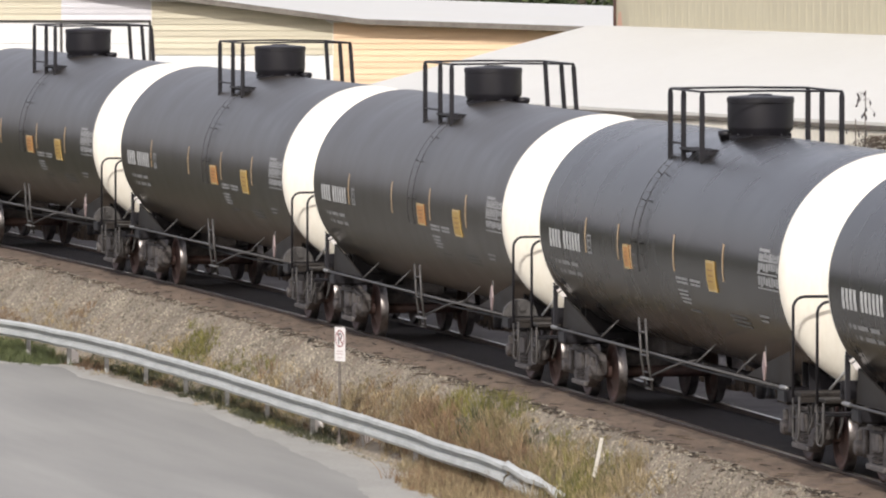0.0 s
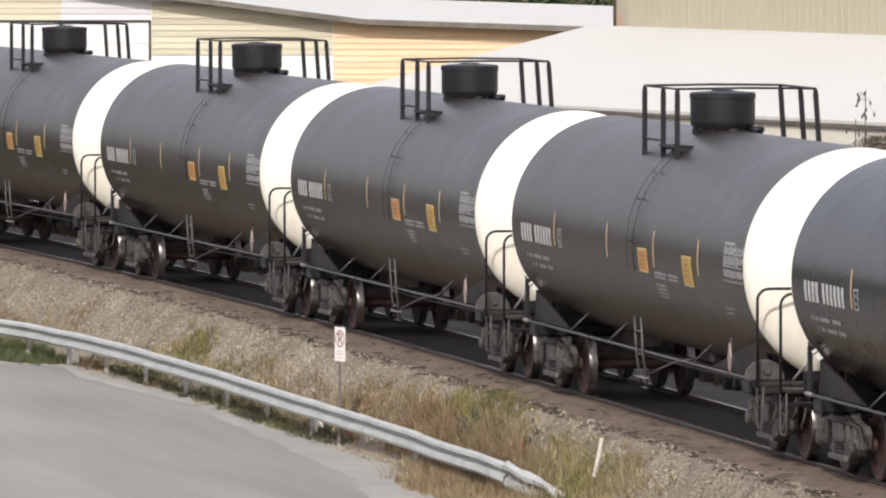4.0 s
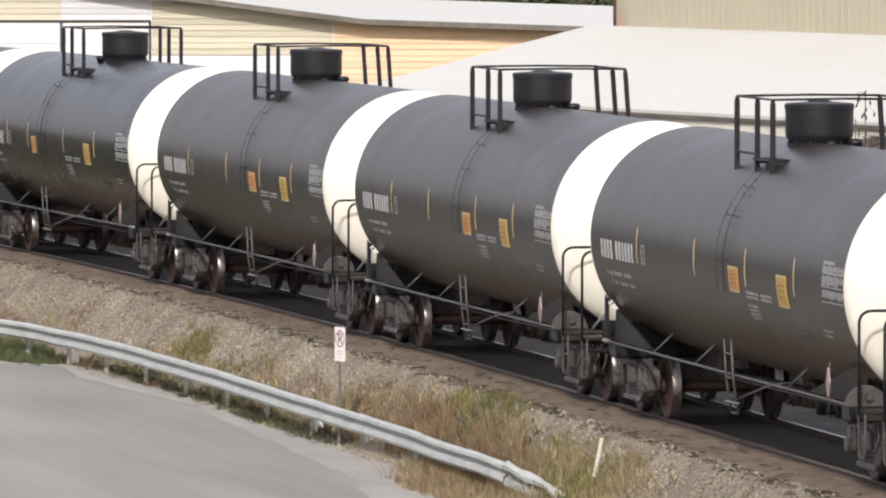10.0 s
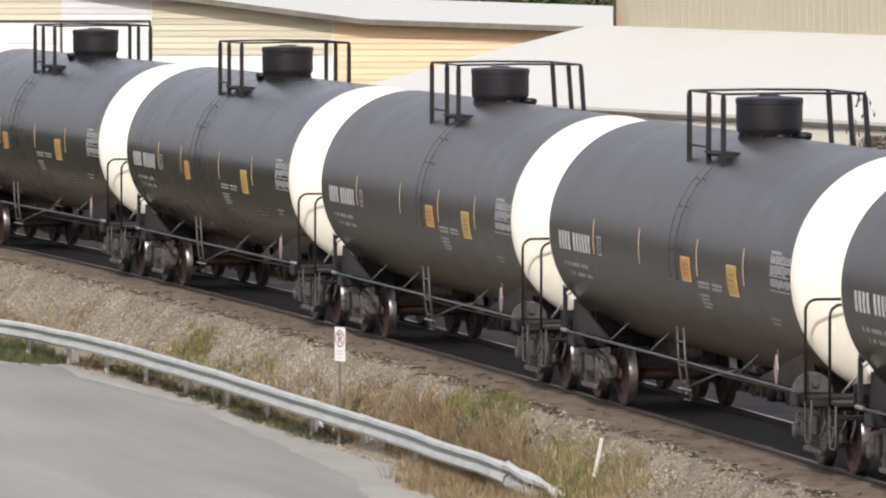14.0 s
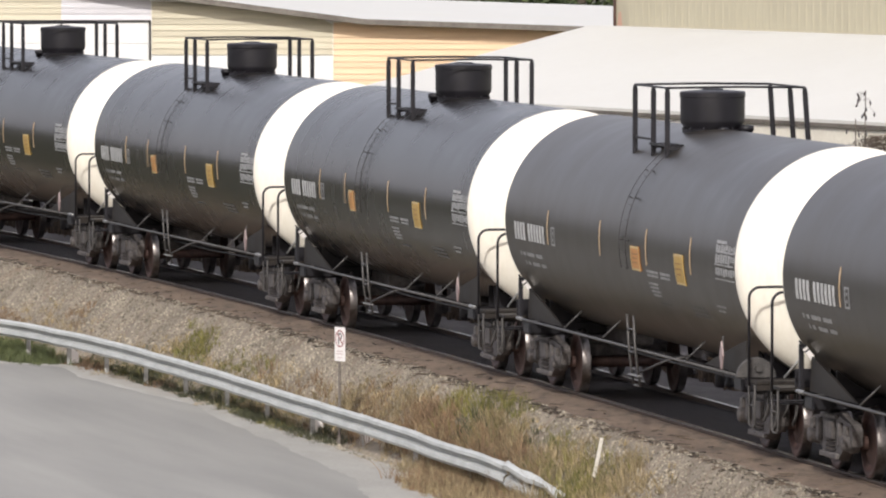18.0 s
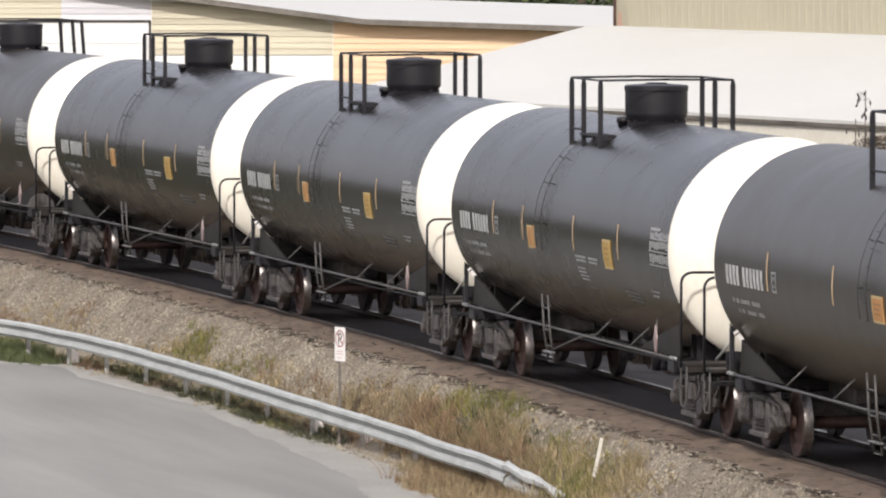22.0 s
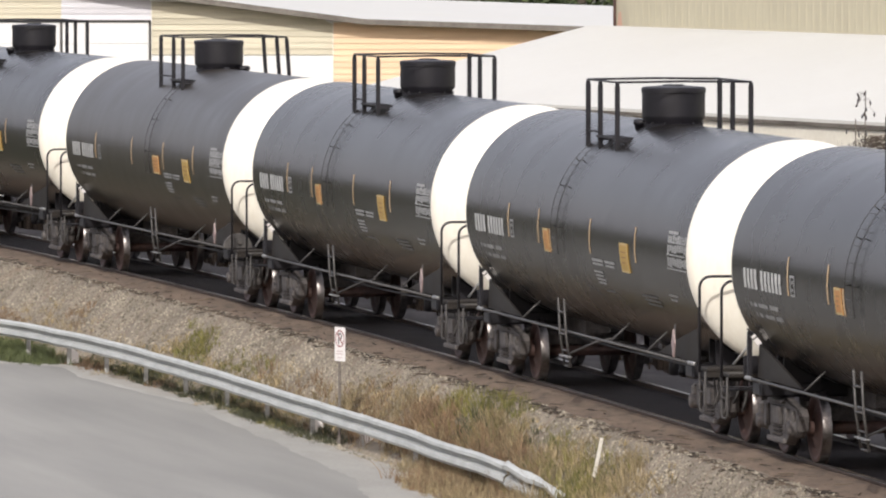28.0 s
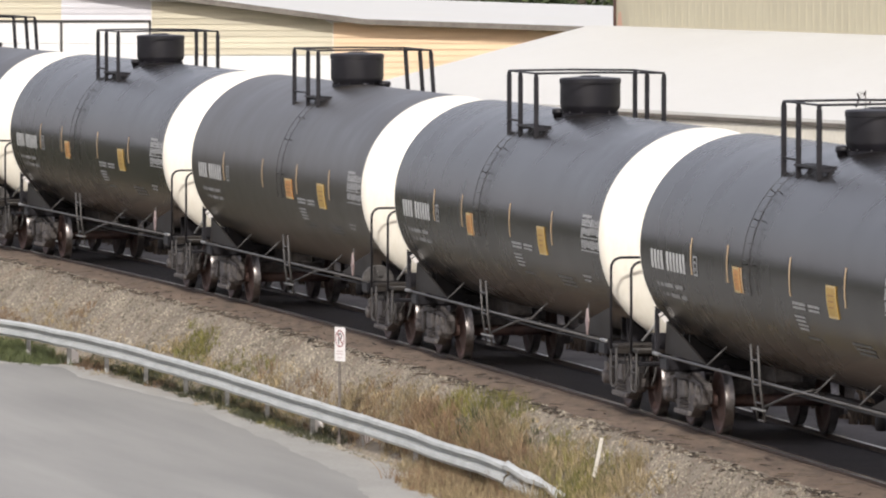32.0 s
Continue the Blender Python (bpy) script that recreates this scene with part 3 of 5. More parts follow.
def make_platform(car, turn):
    """The railed walkway round the manway on top of the tank."""
    px, py, top = ((7.0, 7.84, 9.0) if turn(0) == 0 else (7.47, 8.68, 9.58)), 0.985, 4.69
    splay = 0.07 if turn(0) else 0.0
    for y in (-py, py):
        for x in px:
            foot = TZ + math.sqrt(TR * TR - py * py) - 0.02 - (0.10 if x == px[0] else 0)
            out = splay if y > 0 else 0.0
            lean = Matrix(((1, 0, 0, x), (0, 1, -out / (top - foot), y), (0, 0, 1, top), (0, 0, 0, 1)))
            bm = bmesh.new()
            box(bm, -0.02, 0.02, -0.036, 0.036, foot - top, -0.05, bevel=0.008, m=lean)
            box(bm, -0.02, 0.02, -0.030, 0.030, -0.07, -0.004, bevel=0.014, m=lean)
            part("rail_post", bm, STEEL, car)
        bm = bmesh.new()
        box(bm, px[0], px[2], y - 0.016, y + 0.016, top - 0.014, top + 0.014, bevel=0.005)
        part("side_rail", bm, STEEL, car)
        bm = bmesh.new()
        box(bm, px[0], px[1], y - 0.010, y + 0.010, 3.93, 3.96)
        part("toe_bar", bm, STEEL, car)
    for x in (px[0], px[2]):
        bm = bmesh.new()
        tube(bm, [(x, -py, top), (x, 0, top + 0.012), (x, py, top)], 0.017, 7)
        part("cross_rail", bm, STEEL, car)
    for y0, y1 in ((-1.02, -0.62), (0.62, 1.02)):
        bm = bmesh.new()
        z = 3.90
        for k in range(6):
            y = y0 + (y1 - y0) * k / 5
            box(bm, px[1] - 0.10, px[2] + 0.02, y - 0.008, y + 0.008, z - 0.03, z)
        for k in range(15):
            x = px[1] - 0.1 + (px[2] - px[1] + 0.1) * k / 14
            box(bm, x - 0.006, x + 0.006, y0, y1, z - 0.02, z - 0.004)
        part("walkway_grating", bm, STEEL, car, "open steel grating")
        for x in px[1:]:
            bm = bmesh.new()
            box(bm, x - 0.03, x + 0.03, y0, y1, z - 0.075, z - 0.03)
            box(bm, x - 0.03, x + 0.03, y0 + (0 if y0 > 0 else 0.30), y0 + (0.14 if y0 > 0 else 0.44), 3.66, z - 0.03)
            part("walkway_bracket", bm, STEEL, car)


def make_dome(car, turn, flip):
    xc = 8.30 if flip > 0 else 8.10
    bm = bmesh.new()
    lathe(bm, ((0.40, 3.88), (0.40, 4.00), (0.43, 4.01), (0.43, 4.07), (0.40, 4.075), (0.41, 4.10), (0.452, 4.16), (0.458, 4.20), (0.458, 4.52), (0.468, 4.525), (0.468, 4.585), (0.45, 4.605), (0.20, 4.625), (0.0001, 4.63)), 36, centre=(xc, 0, 0), close=False)
    dome = part("manway_housing", bm, STEEL, car, "black round manway housing", smooth=True)
    bm = bmesh.new()
    lathe(bm, ((0.16, 4.615), (0.16, 4.637), (0.12, 4.643)), 16, centre=(xc, 0, 0))
    part("manway_lid", bm, STEEL, dome)
    for k in range(12):
        a = 2 * math.pi * k / 12
        bm = bmesh.new()
        lathe(bm, ((0.02, 4.06), (0.02, 4.09), (0.012, 4.10)), 6, centre=(xc + 0.42 * math.cos(a), 0.42 * math.sin(a), 0))
        part("eye_bolt", bm, STEEL, dome)
    for (x, y, r, h) in ((xc - 0.30 * flip, -0.42 * flip, 0.085, 0.16), (xc - 0.45 * flip, 0.05, 0.06, 0.13)):
        bm = bmesh.new()
        lathe(bm, ((r * 1.1, 3.86), (r * 1.1, 4.0 + h * 0.3), (r * 1.35, 4.0 + h * 0.35), (r * 1.3, 4.0 + h * 0.75), (r * 0.6, 4.0 + h * 0.85)), 9, centre=(x, y, 0))
        part("valve_cap", bm, STEEL, dome)


def make_ladder(car, lx0):
    # side ladder following the shell
    lx1 = lx0 + 0.42
    arc = [(-(TR + 0.05) * math.sin(radians(a)), TZ + (TR + 0.05) * math.cos(radians(a))) for a in range(38, 104, 4)]
    low = [(-1.50, 1.52), (-1.47, 1.0), (-1.40, 0.52)]
    for lx in (lx0, lx1):
        bm = bmesh.new()
        tube(bm, [(lx, y, z) for y, z in arc[:8]], 0.005, 6)
        tube(bm, [(lx, y, z) for y, z in arc[7:]], 0.006, 6)
        part("ladder_stile", bm, LADDER, car)
        bm = bmesh.new()
        tube(bm, [(lx, y, z) for y, z in low], 0.019, 6)
        part("step_ladder_stile", bm, PIPE, car)
    for y, z in arc[::2] + [(-1.49, 1.32), (-1.47, 1.0), (-1.43, 0.76), (-1.40, 0.53)]:
        bm = bmesh.new()
        tube(bm, [(lx0, y, z), (lx1, y, z)], 0.004 if z > 1.5 else 0.015, 5)
        part("ladder_rung", bm, LADDER if z > 1.5 else PIPE, car)
    for a in (50, 66, 88):
        for lx in (lx0, lx1):
            bm = bmesh.new()
            s, c = math.sin(radians(a)), math.cos(radians(a))
            tube(bm, [(lx, -(TR - 0.01) * s, TZ + (TR - 0.01) * c), (lx, -(TR + 0.05) * s, TZ + (TR + 0.05) * c)], 0.009, 5)
            part("ladder_clip", bm, LADDER, car)
    bm = bmesh.new()
    box(bm, lx0 - 0.10, lx1 + 0.08, -1.47, -1.40, 0.665, 0.685, bevel=0.004)
    part("step_tread", bm, BRIGHT, car, "worn bright step tread")
    bm = bmesh.new()
    tube(bm, [(lx1, -1.42, 0.72), (lx1 + 0.55, -1.15, 0.92), (lx1 + 0.9, -0.9, 1.0)], 0.016, 6)
    part("ladder_brace", bm, PIPE, car)


def make_car():
    car = thing("tank_car", "black railway tank car with white end heads and orange placards", "tank car", "cars of the train")
    # shell with its weld seams
    bm = bmesh.new()
    prof = [(TR, X0)]
    prof.append((TR, X1))
    lathe(bm, prof, 112, "x", (0, 0, TZ), close=False)
    part("tank_shell", bm, TANK, car, "glossy black cylindrical tank", smooth=True)
    for x, d in ((X0, -1), (X1, 1)):
        bm = bmesh.new()
        prof = []
        for k in range(11):
            a = radians(90 * k / 10)
            prof.append((max(0.0001, TR * math.cos(a)), x + d * (0.03 + 0.55 * math.sin(a))))
        prof.insert(0, (TR, x))
        lathe(bm, prof, 112, "x", (0, 0, TZ), close=False)
        bmesh.ops.recalc_face_normals(bm, faces=bm.faces[:])
        part("tank_head", bm, HEAD, car, "white-painted domed end", smooth=True)
    # handrails and their brackets along the sill
    for side in (-1, 1):
        y = 1.42 * side
        bm = bmesh.new()
        tube(bm, [(1.1, y, 1.045), (8.4, y, 1.04), (15.9, y, 1.04)], 0.020, 8)
        rail = part("sill_handrail", bm, PIPE, car, "worn grey handrail pipe")
        for x in (1.15, 15.75):
            bm = bmesh.new()
            tube(bm, [(x - 0.18, y, 1.045), (x + 0.18, y, 1.045)], 0.029, 8)
            part("handrail_clamp", bm, BRIGHT, rail, "bright metal clamp")
    # end platforms, hoops, sills, couplers
    for d, xe, xt in ((-1, X0, 1.4), (1, X1, 15.4)):
        bm = bmesh.new()
        xa, xb = sorted((xt - d * 1.7, xe + d * 1.05))
        box(bm, xa, xb, -0.20, 0.20, 0.74, 1.04, bevel=0.02)
        box(bm, xa, xb, -0.32, 0.32, 1.0, 1.06)
        sill = part("stub_sill", bm, GRIME, car)
        bm = bmesh.new()
        box(bm, xt - 0.22, xt + 0.22, -1.38, 1.38, 0.82, 1.02, bevel=0.03)
        for y0, y1 in ((-1.05, -0.30), (0.30, 1.05)):
            for dx in (-0.2, 0.16):
                vs = []
                for yy in (y0, y0 + (y1 - y0) * 0.33, y0 + (y1 - y0) * 0.66, y1):
                    zt = TZ - math.sqrt(max(0.02, TR * TR - yy * yy)) + 0.02
                    vs.append((yy, zt))
                ring = [(yy, zt) for yy, zt in vs] + [(y1, 1.0), (y0, 1.0)]
                f1 = [bm.verts.new((xt + dx, yy, zz)) for yy, zz in ring]
                f2 = [bm.verts.new((xt + dx + 0.04, yy, zz)) for yy, zz in ring]
                bm.faces.new(f1)
                bm.faces.new(f2[::-1])
                for k in range(len(ring)):
                    bm.faces.new((f1[k], f1[(k + 1) % len(ring)], f2[(k + 1) % len(ring)], f2[k]))
        bmesh.ops.recalc_face_normals(bm, faces=bm.faces[:])
        part("body_bolster", bm, STEEL, car)
        # deck at the end
        xd0, xd1 = sorted((xe + d * 0.42, xe + d * 1.0))
        bm = bmesh.new()
        box(bm, xd0, xd1, -1.5, 1.5, 1.0, 1.05, bevel=0.01)
        box(bm, min(xe + d * 0.95, xe + d * 1.0), max(xe + d * 0.95, xe + d * 1.0), -1.5, 1.5, 0.93, 1.0)
        deck = part("end_platform", bm, DULL, car)
        if d < 0:
            bm = bmesh.new()
            box(bm, xe - 0.47, xe - 0.43, -1.30, 1.42, 1.05, 1.29, bevel=0.008)
            part("kick_board", bm, STEEL, deck)
        xh = xe + d * 0.72
        bm = bmesh.new()
        pts = [(xh, -1.54, 0.98), (xh, -1.54, 2.12)]
        for k in range(1, 6):
            a = radians(18 * k)
            pts.append((xh, -1.54 + 0.15 * (1 - math.cos(a)), 2.12 + 0.15 * math.sin(a)))
        for k in range(0, 6):
            a = radians(18 * k)
            pts.append((xh, 1.39 + 0.15 * math.sin(a), 2.12 + 0.15 * math.cos(a)))
        pts.append((xh, 1.54, 0.98))
        tube(bm, pts, 0.020, 7)
        part("end_handrail", bm, STEEL, deck, "bent black handrail hoop")
        for y in (-1.5, 1.5):
            bm = bmesh.new()
            loop = [(xh - 0.17, y, 1.0), (xh - 0.17, y, 0.50), (xh - 0.13, y, 0.45), (xh + 0.13, y, 0.45), (xh + 0.17, y, 0.50), (xh + 0.17, y, 1.0)]
            tube(bm, loop, 0.015, 6)
            tube(bm, [(xh - 0.17, y, 0.72), (xh + 0.17, y, 0.72)], 0.012, 5)
            part("sill_step", bm, DUSTY, deck)
        # coupler
        bm = bmesh.new()
        xc = xe + d * 0.95
        box(bm, min(xc, xc + d * 0.42), max(xc, xc + d * 0.42), -0.09, 0.09, 0.78, 0.94, bevel=0.02)
        box(bm, min(xc + d * 0.30, xc + d * 0.475), max(xc + d * 0.30, xc + d * 0.475), -0.2, 0.14, 0.74, 0.99, bevel=0.03)
        part("coupler", bm, GRIME, sill)
        bm = bmesh.new()
        tube(bm, [(xc + d * 0.15, -1.35, 0.80), (xc + d * 0.15, -0.4, 0.80), (xc + d * 0.25, -0.15, 1.0)], 0.014, 6)
        part("uncoupling_lever", bm, STEEL, sill)
        bm = bmesh.new()
        tube(bm, [(xc + d * 0.1, 0.3, 0.80), (xc + d * 0.25, 0.3, 0.62), (xc + d * 0.42, 0.25, 0.50), (xc + d * 0.47, 0.2, 0.55)], 0.024, 6)
        part("brake_hose", bm, STEEL, sill)
        if d > 0:
            for y, deep, wide in ((-1.30, 0.50, 0.10), (-1.16, 0.62, 0.07), (-1.02, 0.44, 0.09), (-0.90, 0.56, 0.06)):
                bm = bmesh.new()
                tube(bm, [(xe + 0.62 + wide * math.cos(radians(180 - 22.5 * k)), y + 0.03 * math.sin(k), 1.0 - deep * math.sin(radians(22.5 * k)) ** 0.5) for k in range(9)], 0.016, 6)
                part("hanging_chain", bm, DUSTY, sill, "dusty hanging brake chain")
        make_truck(car, xt)
    # end post, white marker plate and strut at the rear
    bm = bmesh.new()
    box(bm, 1.02, 1.09, -1.42, -1.36, 1.0, 1.66, bevel=0.008)
    part("corner_post", bm, STEEL, car)
    bm = bmesh.new()
    tilt = pose(1.16, -1.345, 1.575) @ pose(0, 0, 0, 38, 0, 0)
    box(bm, -0.012, 0.012, -0.034, 0.034, -0.12, 0.045, bevel=0.003, m=tilt)
    plate = part("marker_plate", bm, SIGN_WHITE, car, "white reflective marker plate")
    bm = bmesh.new()
    box(bm, -0.0135, 0.0135, -0.035, 0.035, -0.012, 0.006, m=tilt)
    box(bm, -0.014, 0.014, -0.034, 0.034, 0.047, 0.075, m=tilt)
    box(bm, -0.008, 0.008, -0.012, 0.012, 0.03, 0.16, m=tilt)
    part("plate_clip", bm, STEEL, plate)
    bm = bmesh.new()
    tube(bm, [(0.25, -1.42, 1.18), (0.95, -1.34, 1.50)], 0.02, 6)
    part("post_strut", bm, POST, car, "pale galvanised strut")
    for y in (-1.30, 1.27):
        for d in (1, -1):
            ring = [Vector((8.4 + d * (8.4 - x), y, z)) for x, z in ((1.15, 1.05), (3.7, 1.05), (2.3, 1.32), (1.25, 1.5))]
            bm = bmesh.new()
            prism(bm, ring, Vector((0, 0.03, 0)))
            part("saddle_plate", bm, DULL if y < 0 else STEEL, car)
    # diamond hazard placards on stems
    for x, y in ((14.72, -1.44),):
        bm = bmesh.new()
        tube(bm, [(x, y + 0.02, 0.98), (x, y + 0.02, 1.52)], 0.012, 5)
        stem = part("placard_stem", bm, PIPE, car)
        bm = bmesh.new()
        f1 = [bm.verts.new((x + u, y - 0.012, 1.26 + v)) for u, v in ((0, -0.19), (0.09, 0), (0, 0.19), (-0.09, 0))]
        f2 = [bm.verts.new((x + u, y + 0.012, 1.26 + v)) for u, v in ((0, -0.19), (0.09, 0), (0, 0.19), (-0.09, 0))]
        bm.faces.new(f1)
        bm.faces.new(f2[::-1])
        for k in range(4):
            bm.faces.new((f1[k], f2[k], f2[(k + 1) % 4], f1[(k + 1) % 4]))
        bmesh.ops.recalc_face_normals(bm, faces=bm.faces[:])
        part("diamond_placard", bm, FADED, stem, "faded pink diamond placard")
    # bottom outlet, brake reservoir, train line
    bm = bmesh.new()
    lathe(bm, ((0.22, 1.05), (0.22, 0.90), (0.10, 0.84), (0.075, 0.66), (0.085, 0.60), (0.085, 0.45), (0.05, 0.43)), 18, centre=(8.4, 0, 0))
    part("bottom_outlet_valve", bm, STEEL, car)
    bm = bmesh.new()
    lathe(bm, ((0.10, 1.02), (0.10, 0.88), (0.055, 0.84), (0.055, 0.56), (0.07, 0.54), (0.07, 0.47)), 14, centre=(8.95, 0, 0))
    part("drain_pipe", bm, STEEL, car)
    bm = bmesh.new()
    lathe(bm, ((0.03, 9.7), (0.13, 9.74), (0.14, 9.85), (0.14, 10.5), (0.06, 10.56), (0.03, 10.9)), 16, "x", (0, -0.08, 0.80))
    bmesh.ops.recalc_face_normals(bm, faces=bm.faces[:])
    part("brake_cylinder", bm, DULL, car)
    for y, z, x0, x1 in ((0.12, 0.70, 3.0, 13.8), (-0.18, 0.76, 4.6, 9.7)):
        bm = bmesh.new()
        tube(bm, [(x0, y, z - 0.03), ((x0 + x1) / 2, y, z), (x1, y, z - 0.03)], 0.036, 7)
        part("brake_rod", bm, DULL, car)
    for x in (6.0, 11.2):
        bm = bmesh.new()
        prism(bm, [Vector((x, -0.30, 0.80)), Vector((x + 0.09, -0.30, 0.80)), Vector((x + 0.06, 0.34, 0.68)), Vector((x, 0.34, 0.68))], Vector((0, 0, -0.03)))
        part("brake_lever", bm, GRIME, car)
    bm = bmesh.new()
    lathe(bm, ((0.02, 10.9), (0.16, 10.94), (0.18, 11.05), (0.18, 12.3), (0.16, 12.4), (0.02, 12.44)), 18, "x", (0, 0.45, 0.86))
    part("brake_reservoir", bm, STEEL, car)
    bm = bmesh.new()
    tube(bm, [(2.6, -0.35, 0.72), (6.2, -0.35, 0.70), (10.4, -0.35, 0.72), (14.2, -0.35, 0.70)], 0.02, 6)
    part("train_line_pipe", bm, STEEL, car)
    return car


def mark_car(car, variant, seed):
    """Stencilling, tape and placards; two layouts run in the train."""
    rnd = random.Random(seed)
    flip = 1 if variant == "A" else -1
    turn = (lambda x: x) if flip > 0 else (lambda x: 16.8 - x)
    if flip > 0:  # these cars carry newer, cleaner paint
        shell = next(piece for piece in car.children if piece.name.startswith("tank_shell"))
        shell.data = shell.data.copy()
        shell.data.materials[0] = TANK_CLEAN
    make_dome(car, turn, flip)
    make_platform(car, turn)
    make_ladder(car, 7.32 if flip > 0 else 9.06)
    for side in (-1, 1):
        for x in (4.3, 10.55, 12.95) if flip > 0 else (4.3, 6.95, 12.4):
            bm = bmesh.new()
            tube(bm, [(x, 1.42 * side, 1.05), (x + 0.10, 1.16 * side, 1.32)], 0.014, 6)
            part("handrail_bracket", bm, PIPE, car)
    xb, yb = turn(0.42), 1.37 * flip
    bm = bmesh.new()
    ring = [Vector((xb, yb + 0.27 * math.cos(radians(k * 15)), 1.06 + 0.27 * math.sin(radians(k * 15)))) for k in range(13)]
    prism(bm, ring, Vector((-0.09 * flip, 0, 0)))
    bmesh.ops.bevel(bm, geom=bm.edges[:], offset=0.012, segments=1, affect="EDGES")
    housing = part("hand_brake_housing", bm, DUSTY, car, "dusty half-round hand brake housing")
    bm = bmesh.new()
    lathe(bm, ((0.05, xb - 0.14 * flip), (0.05, xb - 0.085 * flip)), 12, "x", (0, yb + 0.02, 1.19))
    bmesh.ops.recalc_face_normals(bm, faces=bm.faces[:])
    part("brake_hub", bm, PIPE, housing, "worn round hub")
    number_bars(car, 1.46, (0.15, 0.15, 0.15, 0.16, 0, 0.15, 0.15, 0.15, 0.15, 0.15, 0.15), 89.6, 99.2)
    bm = bmesh.new()
    for x0, x1, a0, a1 in ((4.13, 4.39, 89, 90), (4.13, 4.39, 98, 99), (4.13, 4.18, 90, 98), (4.34, 4.39, 90, 98), (4.22, 4.30, 91.5, 93), (4.22, 4.30, 95, 96.5)):
        patch(bm, x0, x1, a0, a1)
    part("stencil_box", bm, GREY_MARK, car)
    for x, w, a in ((1.62, 0.10, 105.8), (1.82, 0.16, 105.9), (2.08, 0.52, 105.9), (2.72, 0.48, 105.9), (1.78, 0.08, 111.0), (1.98, 0.16, 111.0), (2.3, 0.50, 111.2), (2.92, 0.36, 111.2)):
        text_rows(car, x, ((0, w),), a, 0, 2.2, GREY_MARK)
    if variant == "A":
        stripes, p1, p2, tx = (3.97, 6.17, 9.78, 12.79), (6.60, 6.96), (11.86, 12.36), 9.85
    else:
        stripes, p1, p2, tx = (3.84, 7.48, 10.54, 13.32), (9.62, 10.17), (12.42, 12.95), 10.5
    for x in stripes:
        bm = bmesh.new()
        patch(bm, x, x + 0.07, 80.5, 98.8, lift=0.006)
        part("tape_stripe", bm, STRIPE, car, "orange reflective tape stripe")
    plate_on_shell(car, "placard", p1[0], p1[1], 90.2, 102.5, ORANGE, "orange placard")
    if variant == "A":
        bm = bmesh.new()
        patch(bm, p1[1] + 0.05, p1[1] + 0.13, 90.2, 102.5, lift=0.006)
        part("tape_stripe", bm, STRIPE, car, "orange reflective tape stripe")
    plate_on_shell(car, "placard", p2[0], p2[1], 89.8, 105.0, YELLOW, "yellow-orange placard")
    text_rows(car, tx, ((0, 0.72), (0.85, 0.65)), 101.0, 0, 1.4, GREY_MARK)
    text_rows(car, tx, ((0, 0.7), (0.85, 0.6)), 103.2, 0, 1.2, GREY_MARK)
    text_rows(car, tx - 0.05, ((0, 0.6), (0.02, 0.55), (0.03, 0.6), (0.05, 0.5)), 107.5, 2.1, 1.2, GREY_MARK)
    text_rows(car, tx + 0.25, ((0, 0.7),), 118, 3, 1.2, FAINT_MARK)
    # data block
    bm = bmesh.new()
    for x0, x1, a0, a1 in ((14.9, 15.5, 79.0, 80.5), (14.9, 16.0, 84.0, 85.0)):
        patch(bm, x0, x1, a0, a1)
    for k in range(8):
        x = 14.9 + k * 0.145
        for a in (80.8, 85.4, 92.0):
            patch(bm, x, x + 0.118, a + rnd.uniform(0, 0.8), a + rnd.uniform(2.2, 4.0) + (1.2 if a > 85 else 0))
    for a in (90.5, 97.6):
        patch(bm, 14.85, 16.0, a, a + 0.7)
    part("data_block", bm, GREY_MARK, car, "faded white data panel")
    text_rows(car, 12.6, ((0, 1.0), (0.08, 1.0), (0.15, 0.9)), 115.5, 2.4, 1.4, FAINT_MARK)
    text_rows(car, 14.5, ((0, 0.55), (0.0, 0.4)), 112, 2.6, 1.2, GREY_MARK)


LAYOUT = "AABBBBAAABABA"
CARS = []
TOP_SHIFT = {2: -0.10, 3: 0.10, 4: 0.05, 5: -0.25}  # the manway and its railing sit a little differently from car to car
TOP_PARTS = ("manway_housing", "rail_post", "side_rail", "cross_rail", "toe_bar", "walkway_grating", "walkway_bracket")


def build_train():
    plain = make_car()
    protos = {}
    for v in "AB":
        protos[v] = copy_thing(plain, car_pose(0, 0))
        mark_car(protos[v], v, 20 if v == "A" else 60)
        protos[v]["label"] = ("clean glossy black railway tank car with white heads and placards" if v == "A"
                              else "dusty brown-black railway tank car with white heads and two placards")
    for ob in (*plain.children_recursive, plain):
        bpy.data.objects.remove(ob)
    used = set()
    for i, v in enumerate(LAYOUT):
        if v not in used:
            car = protos[v]
            used.add(v)
            car.matrix_basis = car_pose(i, 0)
        else:
            car = copy_thing(protos[v], car_pose(i, 0))
        CARS.append(car)
        for piece in car.children:
            if piece.name.split(".")[0] in TOP_PARTS:
                m = piece.matrix_basis.copy()
                m.translation.x = TOP_SHIFT.get(i, 0.0)
                piece.matrix_basis = m
        if i == 4:  # this car's second tape stripe sits further back
            stripes = [piece for piece in car.children if piece.name.split(".")[0] == "tape_stripe"]
            stripes[1].matrix_basis = pose(-0.6, 0, 0)


